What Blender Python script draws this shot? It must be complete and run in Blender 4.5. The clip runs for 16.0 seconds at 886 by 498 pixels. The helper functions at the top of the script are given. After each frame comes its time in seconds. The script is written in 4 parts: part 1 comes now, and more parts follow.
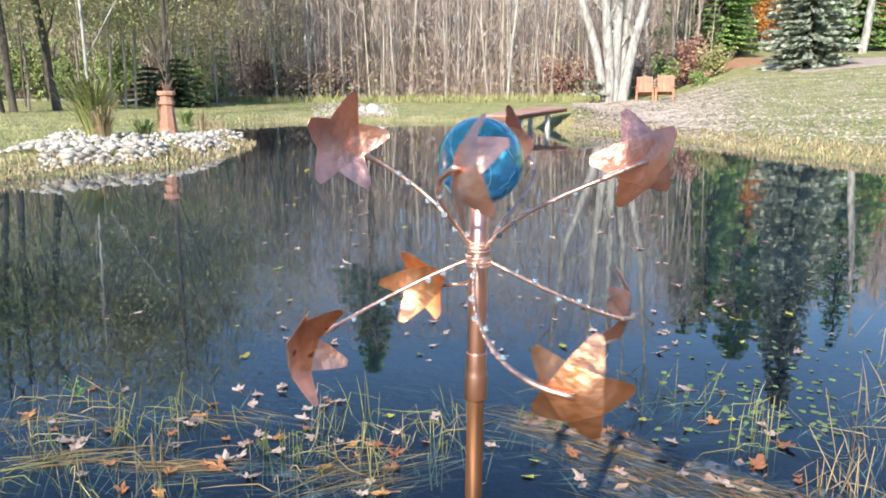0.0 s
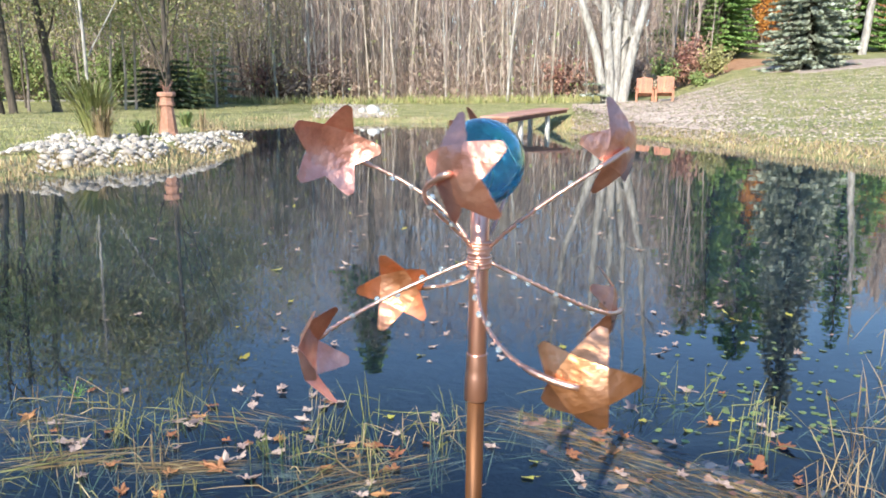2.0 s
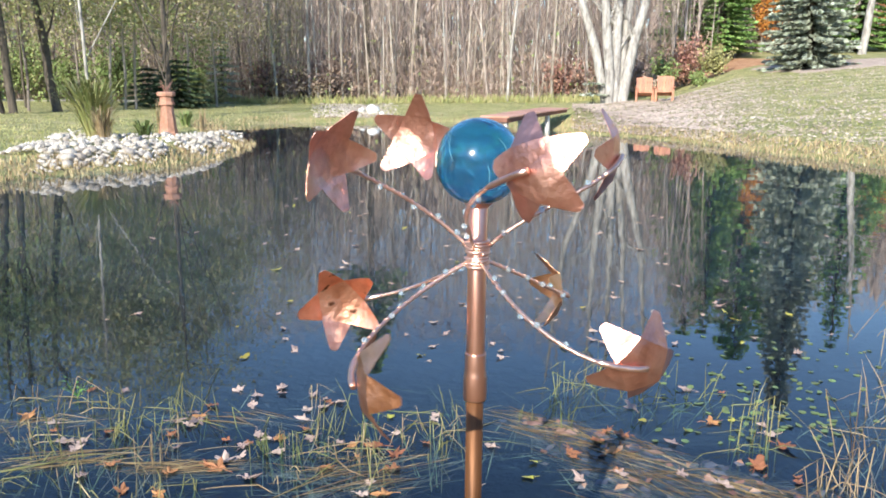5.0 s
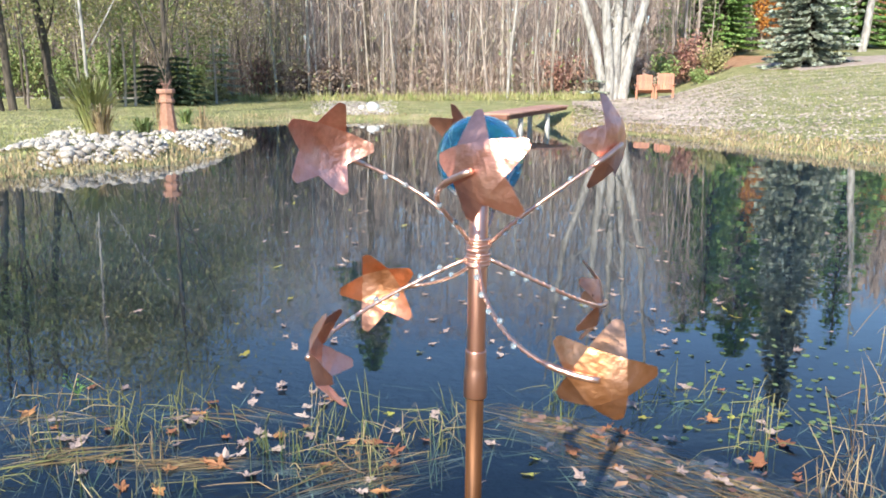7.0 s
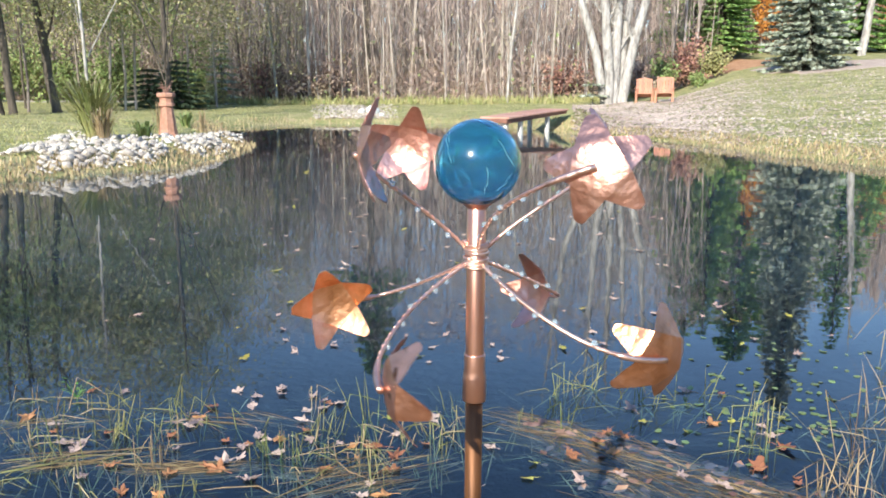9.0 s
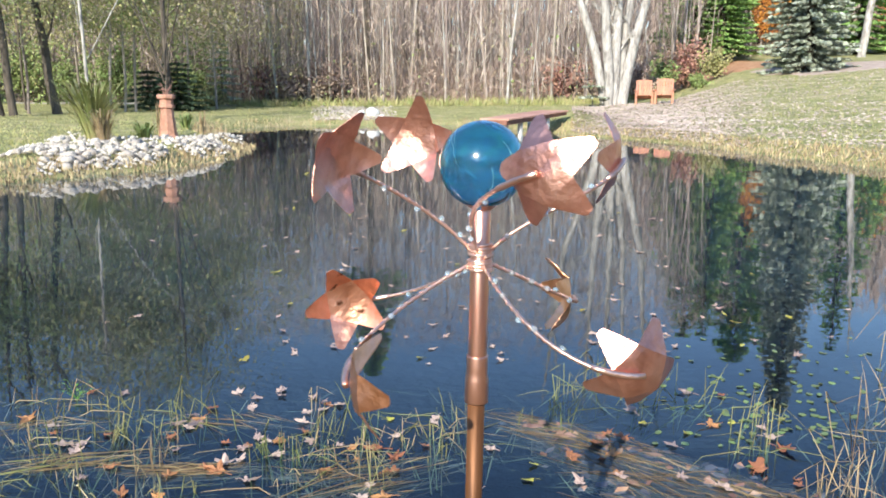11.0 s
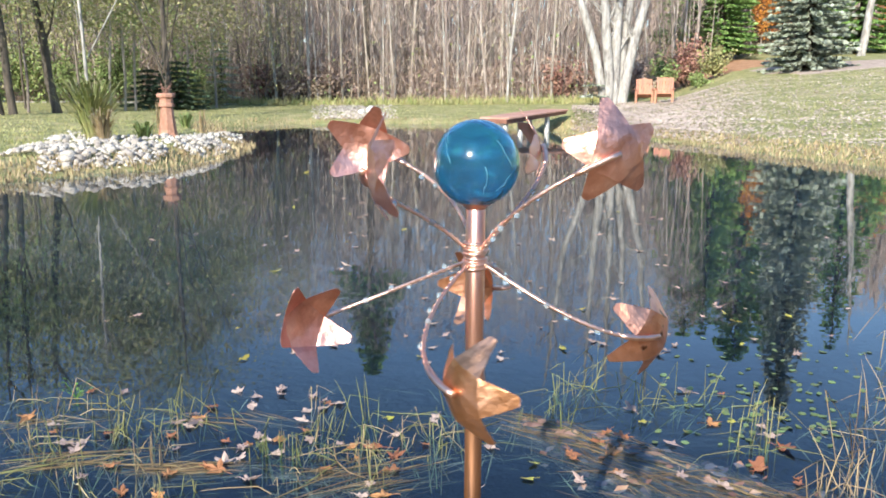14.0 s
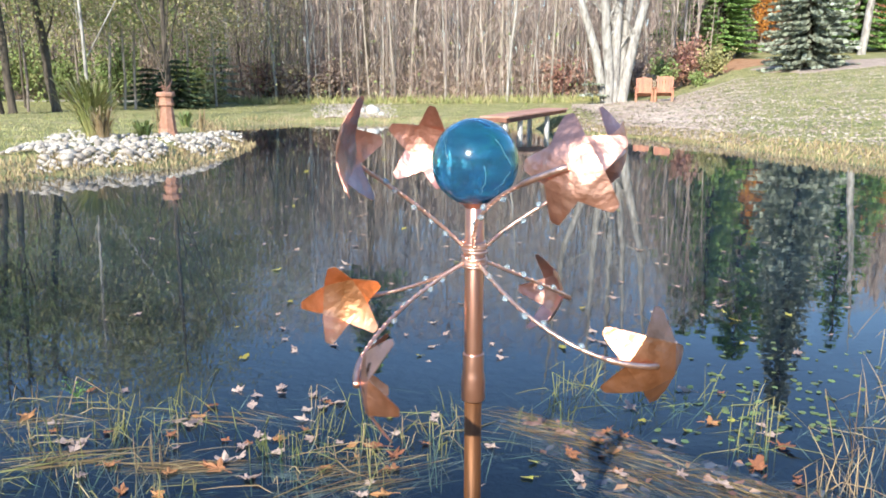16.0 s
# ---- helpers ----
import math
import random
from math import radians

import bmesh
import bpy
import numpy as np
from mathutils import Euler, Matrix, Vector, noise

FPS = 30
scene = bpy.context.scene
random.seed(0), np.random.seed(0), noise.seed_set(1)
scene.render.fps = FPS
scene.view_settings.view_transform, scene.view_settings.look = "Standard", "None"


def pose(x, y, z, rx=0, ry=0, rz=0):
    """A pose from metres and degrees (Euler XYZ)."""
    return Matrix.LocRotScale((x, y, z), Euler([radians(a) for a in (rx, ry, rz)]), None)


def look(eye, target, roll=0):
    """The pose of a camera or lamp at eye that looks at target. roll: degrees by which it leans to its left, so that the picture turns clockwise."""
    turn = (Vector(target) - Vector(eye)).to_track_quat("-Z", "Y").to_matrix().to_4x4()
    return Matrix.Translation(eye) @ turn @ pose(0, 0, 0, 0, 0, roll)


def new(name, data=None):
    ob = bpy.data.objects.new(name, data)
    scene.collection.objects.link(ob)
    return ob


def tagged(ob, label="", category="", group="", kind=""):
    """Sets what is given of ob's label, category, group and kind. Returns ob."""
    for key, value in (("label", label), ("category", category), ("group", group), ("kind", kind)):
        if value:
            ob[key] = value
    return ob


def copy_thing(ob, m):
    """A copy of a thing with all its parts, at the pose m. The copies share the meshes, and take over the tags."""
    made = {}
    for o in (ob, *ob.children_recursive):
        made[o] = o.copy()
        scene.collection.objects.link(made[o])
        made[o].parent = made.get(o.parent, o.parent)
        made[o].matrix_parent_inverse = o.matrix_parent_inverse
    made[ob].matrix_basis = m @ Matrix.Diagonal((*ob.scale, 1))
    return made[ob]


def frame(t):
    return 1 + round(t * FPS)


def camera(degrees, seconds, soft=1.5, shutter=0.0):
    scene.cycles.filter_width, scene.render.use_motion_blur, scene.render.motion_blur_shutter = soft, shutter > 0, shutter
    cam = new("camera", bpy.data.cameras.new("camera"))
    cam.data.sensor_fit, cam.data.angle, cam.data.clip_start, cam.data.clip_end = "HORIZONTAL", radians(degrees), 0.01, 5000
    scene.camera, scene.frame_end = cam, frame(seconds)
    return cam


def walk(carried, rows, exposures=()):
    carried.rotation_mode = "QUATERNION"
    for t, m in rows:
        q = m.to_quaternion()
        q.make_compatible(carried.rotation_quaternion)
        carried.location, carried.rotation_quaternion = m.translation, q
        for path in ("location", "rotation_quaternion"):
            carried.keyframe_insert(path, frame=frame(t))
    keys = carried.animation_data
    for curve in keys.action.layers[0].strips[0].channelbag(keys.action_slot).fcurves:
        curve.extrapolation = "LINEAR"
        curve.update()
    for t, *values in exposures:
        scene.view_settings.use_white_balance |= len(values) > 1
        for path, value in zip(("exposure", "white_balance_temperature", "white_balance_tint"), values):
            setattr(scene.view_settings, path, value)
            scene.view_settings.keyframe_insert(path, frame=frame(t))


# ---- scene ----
EYE = (0.0, 0.0, 1.15)
DOWN = 11.47


def gaze(tilt, turn=0.0):
    return pose(*EYE, 90 - DOWN + tilt, 0, turn)


cam = camera(58.5, 16.0, 1.85, 0.35)
TILTS = ((0, 0), (0.5, -0.05), (1, 0.08), (1.5, 0.19), (2, 0.08), (2.5, 0.01), (3, 0.1), (3.5, 0.23), (4, 0.13), (4.5, 0.08),
         (6, 0.03), (6.5, 0.0), (7, -0.13), (7.5, -0.12), (8, 0.0), (8.5, 0.03), (9, 0.13), (9.5, 0.16), (11, 0.24), (11.5, 0.26),
         (12, 0.08), (12.5, 0.08), (13, 0.22), (13.5, 0.2), (14, 0.16), (14.5, 0.0), (15, 0.1), (15.5, 0.14), (16, 0.08))
walk(cam, [(t, gaze(a, -0.04 * t / 16)) for t, a in TILTS])

# ---- light ----
SUN_UP, SUN_SIDE = 27.0, 22.0          # above the horizon; left of straight behind the camera
world = bpy.data.worlds.new("sky")
scene.world = world
world.use_nodes = True
wn = world.node_tree.nodes
sky = wn.new("ShaderNodeTexSky")
sky.sky_type = "NISHITA"
sky.sun_disc = False
sky.sun_elevation = radians(SUN_UP)
sky.sun_rotation = radians(180 + SUN_SIDE)
sky.air_density, sky.dust_density, sky.ozone_density = 1.0, 0.15, 4.0
world.node_tree.links.new(sky.outputs[0], wn["Background"].inputs[0])
wn["Background"].inputs[1].default_value = 0.155
sun = new("sun", bpy.data.lights.new("sun", "SUN"))
sun.data.energy, sun.data.angle, sun.data.color = 4.3, radians(0.53), (1.0, 0.925, 0.79)
sd = Vector((-math.sin(radians(SUN_SIDE)) * math.cos(radians(SUN_UP)), -math.cos(radians(SUN_SIDE)) * math.cos(radians(SUN_UP)), math.sin(radians(SUN_UP))))
sun.matrix_world = look(sd * 50, (0, 0, 0))
scene.view_settings.exposure = 0.78


# ---- materials ----
def mat(name, c1, c2, scale=8.0, rough=0.8, metal=0.0, bump=0.0, bscale=60.0, c3=None, vary=0.0, island=False, stretch=(1, 1, 1), spec=0.5, fine=None):
    m = bpy.data.materials.new(name)
    m.use_nodes = True
    n, l = m.node_tree.nodes, m.node_tree.links
    b = n["Principled BSDF"]
    tc = n.new("ShaderNodeTexCoord")
    mp = n.new("ShaderNodeMapping")
    mp.inputs["Scale"].default_value = stretch
    l.new(tc.outputs["Object"], mp.inputs[0])
    tex = n.new("ShaderNodeTexNoise")
    tex.inputs["Scale"].default_value, tex.inputs["Detail"].default_value = scale, 6
    tex.inputs["Roughness"].default_value = 0.65
    l.new(mp.outputs[0], tex.inputs["Vector"])
    ramp = n.new("ShaderNodeValToRGB")
    e = ramp.color_ramp.elements
    e[0].position, e[0].color = 0.33, (*c1, 1)
    e[1].position, e[1].color = 0.67, (*c2, 1)
    if c3:
        k = e.new(0.5)
        k.color = (*c3, 1)
    l.new(tex.outputs[0], ramp.inputs[0])
    out = ramp.outputs[0]
    if vary:
        hsv = n.new("ShaderNodeHueSaturation")
        if island:
            rnd = n.new("ShaderNodeNewGeometry").outputs["Random Per Island"]
        else:
            rnd = n.new("ShaderNodeObjectInfo").outputs["Random"]
        mr = n.new("ShaderNodeMapRange")
        mr.inputs[3].default_value, mr.inputs[4].default_value = 1 - vary, 1 + vary
        l.new(rnd, mr.inputs[0])
        l.new(mr.outputs[0], hsv.inputs["Value"])
        mh = n.new("ShaderNodeMapRange")
        mh.inputs[3].default_value, mh.inputs[4].default_value = 0.5 - vary * 0.05, 0.5 + vary * 0.05
        l.new(rnd, mh.inputs[0])
        l.new(mh.outputs[0], hsv.inputs["Hue"])
        l.new(out, hsv.inputs["Color"])
        out = hsv.outputs[0]
    l.new(out, b.inputs["Base Color"])
    b.inputs["Roughness"].default_value = rough
    b.inputs["Metallic"].default_value = metal
    b.inputs["Specular IOR Level"].default_value = spec
    if fine:
        rr = n.new("ShaderNodeMapRange")
        rr.inputs[3].default_value, rr.inputs[4].default_value = fine
        l.new(tex.outputs[0], rr.inputs[0])
        l.new(rr.outputs[0], b.inputs["Roughness"])
    if bump:
        t2 = n.new("ShaderNodeTexNoise")
        t2.inputs["Scale"].default_value, t2.inputs["Detail"].default_value = bscale, 4
        l.new(mp.outputs[0], t2.inputs["Vector"])
        bp = n.new("ShaderNodeBump")
        bp.inputs["Strength"].default_value, bp.inputs["Distance"].default_value = bump, 1.0 / bscale
        l.new(t2.outputs[0], bp.inputs["Height"])
        l.new(bp.outputs[0], b.inputs["Normal"])
    return m


def copper(name, c1, c2, c3, rough=(0.28, 0.5), spots=False):
    m = mat(name, c1, c2, 14, 0.3, 1.0, 0.2, 45, c3, 0.06, fine=rough)
    if spots:
        n, l = m.node_tree.nodes, m.node_tree.links
        b = n["Principled BSDF"]
        src = b.inputs["Base Color"].links[0].from_socket
        t = n.new("ShaderNodeTexNoise")
        t.inputs["Scale"].default_value = 38
        l.new(n["Texture Coordinate"].outputs["Object"], t.inputs["Vector"])
        r = n.new("ShaderNodeValToRGB")
        r.color_ramp.elements[0].position, r.color_ramp.elements[1].position = 0.62, 0.68
        l.new(t.outputs[0], r.inputs[0])
        mx = n.new("ShaderNodeMix")
        mx.data_type = "RGBA"
        mx.inputs[7].default_value = (0.16, 0.07, 0.04, 1)
        l.new(r.outputs[0], mx.inputs[0])
        l.new(src, mx.inputs[6])
        l.new(mx.outputs[2], b.inputs["Base Color"])
    return m


COPPER_PINK = copper("copper_sheet_pink", (0.62, 0.3, 0.23), (0.93, 0.6, 0.51), (0.82, 0.45, 0.36))
COPPER_GOLD = copper("copper_sheet_golden", (0.6, 0.27, 0.12), (0.9, 0.53, 0.38), (0.82, 0.43, 0.25))
COPPER_ROSE = copper("copper_sheet_rose", (0.58, 0.26, 0.2), (0.91, 0.56, 0.48), (0.8, 0.41, 0.34))
COPPER_SPOT = copper("copper_sheet_spotted", (0.6, 0.27, 0.18), (0.9, 0.52, 0.4), (0.8, 0.42, 0.29), spots=True)
COPPER_TUBE = mat("copper_tube", (0.84, 0.45, 0.35), (0.94, 0.6, 0.5), 6, 0.2, 1.0, 0.02, 60, (0.9, 0.53, 0.42), stretch=(1, 1, 0.3), fine=(0.24, 0.38))
COPPER_WIRE = copper("copper_wire", (0.8, 0.5, 0.4), (0.95, 0.72, 0.62), (0.9, 0.62, 0.52), (0.3, 0.5))
COPPER_POLE = mat("aged_copper_pole", (0.075, 0.03, 0.012), (0.24, 0.105, 0.04), 30, 0.4, 0.5, 0.1, 120, (0.16, 0.068, 0.026), stretch=(1.6, 1.6, 0.12), fine=(0.42, 0.6))


def glass(name, colour, rough, mix=0.0, crackle=False):
    m = bpy.data.materials.new(name)
    m.use_nodes = True
    b = m.node_tree.nodes["Principled BSDF"]
    b.inputs["Base Color"].default_value = (*colour, 1)
    b.inputs["Roughness"].default_value = rough
    b.inputs["Transmission Weight"].default_value = 1 - mix
    b.inputs["Specular IOR Level"].default_value = 0.6
    b.inputs["IOR"].default_value = 1.52
    if crackle:
        n, l = m.node_tree.nodes, m.node_tree.links
        tc = n.new("ShaderNodeTexCoord")
        ns = n.new("ShaderNodeTexNoise")
        ns.inputs["Scale"].default_value = 12
        l.new(tc.outputs["Object"], ns.inputs["Vector"])
        ad = n.new("ShaderNodeMix")
        ad.data_type = "VECTOR"
        ad.inputs[0].default_value = 0.03
        l.new(tc.outputs["Object"], ad.inputs[4])
        l.new(ns.outputs[1], ad.inputs[5])
        v = n.new("ShaderNodeTexVoronoi")
        v.feature = "DISTANCE_TO_EDGE"
        v.inputs["Scale"].default_value = 22
        l.new(ad.outputs[1], v.inputs["Vector"])
        bp = n.new("ShaderNodeBump")
        bp.inputs["Strength"].default_value, bp.inputs["Distance"].default_value = 0.5, 0.008
        l.new(v.outputs[0], bp.inputs["Height"])
        l.new(bp.outputs[0], b.inputs["Normal"])
    return m


BALL_OUT = glass("blue_glass", (0.38, 0.84, 1.0), 0.05)
bo = BALL_OUT.node_tree.nodes["Principled BSDF"]
bo.inputs["Coat Weight"].default_value, bo.inputs["Coat Roughness"].default_value = 0.6, 0.16
BALL_IN = glass("crackled_blue_glass", (0.12, 0.58, 0.9), 0.07, 0.12, True)
BEAD = glass("pale_blue_bead_glass", (0.72, 0.88, 0.98), 0.04, 0.25)

WATER = bpy.data.materials.new("pond_water")
WATER.use_nodes = True
n, l = WATER.node_tree.nodes, WATER.node_tree.links
b = n["Principled BSDF"]
b.inputs["Base Color"].default_value = (0.1, 0.27, 0.64, 1)
b.inputs["Roughness"].default_value = 0.0
b.inputs["IOR"].default_value = 1.4
b.inputs["Transmission Weight"].default_value = 1.0
tc = n.new("ShaderNodeTexCoord")
rip = n.new("ShaderNodeTexNoise")
rip.inputs["Scale"].default_value, rip.inputs["Detail"].default_value = 2.2, 3
l.new(tc.outputs["Object"], rip.inputs["Vector"])
bp = n.new("ShaderNodeBump")
bp.inputs["Strength"].default_value, bp.inputs["Distance"].default_value = 0.06, 0.02
l.new(rip.outputs[0], bp.inputs["Height"])
l.new(bp.outputs[0], b.inputs["Normal"])

GRASS = mat("autumn_lawn", (0.2, 0.23, 0.08), (0.5, 0.43, 0.25), 1.3, 0.9, 0, 0.5, 25, (0.33, 0.33, 0.14))
# Unseen ground round the camera, browned so the copper mirrors less green.
UNSEEN_BANK = mat("unseen_brown_bank", (0.13, 0.08, 0.05), (0.3, 0.2, 0.12), 3.0, 0.95, 0, 0.5, 20, (0.2, 0.14, 0.07))
MUD = mat("dark_pond_silt", (0.035, 0.042, 0.038), (0.078, 0.082, 0.072), 2.0, 0.95, 0, 0.4, 12)
BLADE = mat("reed_green_and_straw", (0.1, 0.15, 0.045), (0.34, 0.3, 0.15), 3, 0.6, 0, 0, 60, (0.27, 0.29, 0.1), 0.35, True)
LAWN_BLADE = mat("lawn_blades", (0.22, 0.28, 0.09), (0.5, 0.43, 0.24), 1.5, 0.7, 0, 0, 60, (0.36, 0.36, 0.15), 0.16, True)
STRAW = mat("dead_sedge", (0.26, 0.19, 0.1), (0.56, 0.45, 0.27), 4, 0.7, 0, 0, 60, None, 0.35, True)
SEDGE = mat("sodden_sedge", (0.2, 0.14, 0.08), (0.5, 0.4, 0.25), 4, 0.7, 0, 0, 60, (0.24, 0.17, 0.09), 0.4, True)
LEAF_PALE = mat("pale_dead_leaf", (0.34, 0.24, 0.2), (0.58, 0.46, 0.41), 30, 0.6, 0, 0.2, 90, None, 0.25)
LEAF_RUST = mat("rust_dead_leaf", (0.28, 0.11, 0.05), (0.5, 0.24, 0.11), 30, 0.6, 0, 0.2, 90, None, 0.25)
LEAF_YELLOW = mat("yellow_green_leaf", (0.3, 0.32, 0.05), (0.55, 0.48, 0.1), 30, 0.5, 0, 0.1, 90, None, 0.25)
LEAF_WATER = mat("green_floating_leaf", (0.1, 0.18, 0.06), (0.25, 0.32, 0.12), 30, 0.4, 0, 0.1, 90, None, 0.3)
ROCK = mat("pale_field_stone", (0.5, 0.46, 0.4), (0.82, 0.78, 0.72), 9, 0.85, 0, 0.5, 30, (0.55, 0.5, 0.44), 0.3)
WHITE = mat("white_stone", (0.75, 0.75, 0.73), (0.86, 0.86, 0.84), 6, 0.7, 0, 0.2, 30)
CLAY = mat("terracotta", (0.42, 0.2, 0.13), (0.6, 0.34, 0.25), 12, 0.8, 0, 0.2, 60, None)
DECK = mat("red_stained_deck", (0.5, 0.26, 0.19), (0.68, 0.41, 0.33), 10, 0.7, 0, 0.2, 60, None, 0.15, stretch=(1, 0.1, 1))
# Red deck stain with the shade under the dock darkened into its colour.
BEAM = mat("shaded_deck_beam", (0.2, 0.09, 0.06), (0.34, 0.17, 0.12), 10, 0.8, 0, 0.2, 60)
POSTW = mat("white_post", (0.6, 0.58, 0.54), (0.8, 0.78, 0.74), 12, 0.7, 0, 0.1, 60)
CHAIRW = mat("orange_stained_wood", (0.45, 0.18, 0.11), (0.6, 0.29, 0.18), 10, 0.6, 0, 0.1, 60, None, 0.1, stretch=(1, 1, 0.15))
BARK_WHITE = mat("pale_bark", (0.2, 0.185, 0.17), (0.6, 0.575, 0.54), 6, 0.85, 0, 0.6, 20, None, stretch=(1, 1, 0.3))
BARK_DARK = mat("dark_bark", (0.05, 0.042, 0.035), (0.15, 0.125, 0.1), 8, 0.9, 0, 0.6, 20, None, stretch=(1, 1, 0.25))
BARK_GREY = mat("grey_bark", (0.22, 0.19, 0.16), (0.45, 0.4, 0.35), 5, 0.9, 0, 0.4, 20, None, 0.3, stretch=(1, 1, 0.25))
STEM = mat("woodland_stems", (0.2, 0.165, 0.145), (0.62, 0.56, 0.51), 3, 0.9, 0, 0, 20, (0.34, 0.28, 0.25), 0.5, True, stretch=(1, 1, 0.2))
TWIG = mat("bare_twigs", (0.33, 0.25, 0.22), (0.62, 0.5, 0.44), 1, 0.9, 0, 0, 20, None, 0.4, True)
BRUSH = mat("brown_brush", (0.28, 0.2, 0.175), (0.55, 0.46, 0.32), 0.5, 0.9, 0, 0, 20, (0.42, 0.3, 0.25), 0.4, True)
FOLIAGE_Y = mat("thinning_yellow_foliage", (0.26, 0.28, 0.11), (0.5, 0.44, 0.23), 0.6, 0.7, 0, 0, 20, None, 0.4, True)
FOLIAGE_G = mat("green_foliage", (0.16, 0.23, 0.075), (0.35, 0.41, 0.16), 0.8, 0.7, 0, 0, 20, None, 0.4, True)
FOLIAGE_O = mat("orange_foliage", (0.5, 0.17, 0.03), (0.62, 0.3, 0.07), 0.8, 0.7, 0, 0, 20, None, 0.3, True)
FOLIAGE_R = mat("dull_red_foliage", (0.34, 0.16, 0.13), (0.5, 0.3, 0.23), 0.8, 0.7, 0, 0, 20, None, 0.4, True)
NEEDLE_D = mat("dark_spruce_needles", (0.05, 0.085, 0.045), (0.11, 0.16, 0.09), 1.5, 0.8, 0, 0, 20, None, 0.35, True)
NEEDLE_B = mat("blue_spruce_needles", (0.31, 0.35, 0.28), (0.5, 0.55, 0.45), 1.5, 0.8, 0, 0, 20, None, 0.35, True)
NEEDLE_G = mat("green_pine_needles", (0.16, 0.3, 0.08), (0.34, 0.5, 0.16), 1.5, 0.8, 0, 0, 20, None, 0.35, True)
MULCH = mat("pine_needle_mulch", (0.4, 0.2, 0.1), (0.6, 0.36, 0.22), 3, 0.95, 0, 0.4, 30)
LITTER = mat("pale_leaf_litter", (0.4, 0.3, 0.25), (0.62, 0.52, 0.46), 3, 0.95, 0, 0.4, 30)
PATH = mat("pale_gravel_path", (0.45, 0.42, 0.37), (0.6, 0.57, 0.52), 5, 0.95, 0, 0.3, 30)


# ---- mesh helpers ----
class Shape:
    """Collects corners and faces of one mesh."""

    def __init__(self):
        self.v, self.f = [], []

    def add(self, vs, fs):
        k = len(self.v)
        self.v += [tuple(p) for p in vs]
        self.f += [tuple(i + k for i in q) for q in fs]

    def tube(self, pts, radii, sides=6, caps=True):
        pts = [Vector(p) for p in pts]
        vs, fs = [], []
        side = None
        for i, p in enumerate(pts):
            d = (pts[min(i + 1, len(pts) - 1)] - pts[max(i - 1, 0)]).normalized()
            if side is None:
                side = d.orthogonal().normalized()
            side = (side - d * side.dot(d)).normalized()
            up = d.cross(side)
            r = radii[i] if hasattr(radii, "__len__") else radii
            for j in range(sides):
                a = 2 * math.pi * j / sides
                vs.append(p + (side * math.cos(a) + up * math.sin(a)) * r)
        for i in range(len(pts) - 1):
            for j in range(sides):
                k = (j + 1) % sides
                fs.append((i * sides + j, i * sides + k, (i + 1) * sides + k, (i + 1) * sides + j))
        if caps:
            fs.append(tuple(range(sides))[::-1])
            fs.append(tuple(range((len(pts) - 1) * sides, len(pts) * sides)))
        self.add(vs, fs)

    def box(self, sx, sy, sz, m=None, cut=0.12):
        """A board with its long edges bevelled."""
        m = m or Matrix()
        c = min(sx, sy, sz) * cut
        ring = []
        for x, y in ((1, 1), (-1, 1), (-1, -1), (1, -1)):
            a, b = (x * (sx / 2 - c), y * sy / 2), (x * sx / 2, y * (sy / 2 - c))
            ring += [b, a] if x * y > 0 else [a, b]
        vs = [m @ Vector((x, y, z)) for z in (-sz / 2, sz / 2) for x, y in ring]
        fs = [tuple(range(8))[::-1], tuple(range(8, 16))] + [(i, (i + 1) % 8, 8 + (i + 1) % 8, 8 + i) for i in range(8)]
        self.add(vs, fs)

    def lathe(self, prof, sides=32, m=None):
        m = m or Matrix()
        vs, fs = [], []
        for r, z in prof:
            for j in range(sides):
                a = 2 * math.pi * j / sides
                vs.append(m @ Vector((r * math.cos(a), r * math.sin(a), z)))
        for i in range(len(prof) - 1):
            for j in range(sides):
                k = (j + 1) % sides
                fs.append((i * sides + j, i * sides + k, (i + 1) * sides + k, (i + 1) * sides + j))
        self.add(vs, fs)

    def mesh(self, name, material, smooth=True):
        me = bpy.data.meshes.new(name)
        me.from_pydata(self.v, [], self.f)
        me.materials.append(material)
        if smooth:
            me.polygons.foreach_set("use_smooth", [True] * len(me.polygons))
        me.update()
        return me


def part(name, shape, material, parent, label="", smooth=True, at=None):
    ob = new(name, shape.mesh(name, material, smooth) if isinstance(shape, Shape) else shape)
    ob.parent = parent
    if at is not None:
        ob.matrix_basis = at
    if label:
        ob["label"] = label
    return ob


def thing(name, m, label, category, group="", kind="", data=None):
    ob = new(name, data)
    ob.matrix_basis = m
    return tagged(ob, label, category, group, kind)


def bezier(a, b, c, d, k):
    a, b, c, d = (Vector(p) for p in (a, b, c, d))
    return [a * (1 - t) ** 3 + b * 3 * t * (1 - t) ** 2 + c * 3 * t * t * (1 - t) + d * t ** 3 for t in (i / k for i in range(k + 1))]


# ---- the lie of the land ----
# Shoreline: first by bearing (x/y) and distance, then round the near side.
SHORE_FAR = ((-0.56, 10.2), (-0.49, 10.8), (-0.42, 11.3), (-0.345, 12.2), (-0.29, 13.6), (-0.258, 15.2), (-0.25, 17), (-0.285, 21), (-0.28, 25.5), (-0.19, 28.3),
             (-0.06, 28.5), (0.02, 28.5), (0.07, 26.5), (0.13, 23.4), (0.165, 21.8), (0.19, 20.9), (0.25, 19.4), (0.33, 17.1), (0.44, 14.2), (0.56, 12.2))
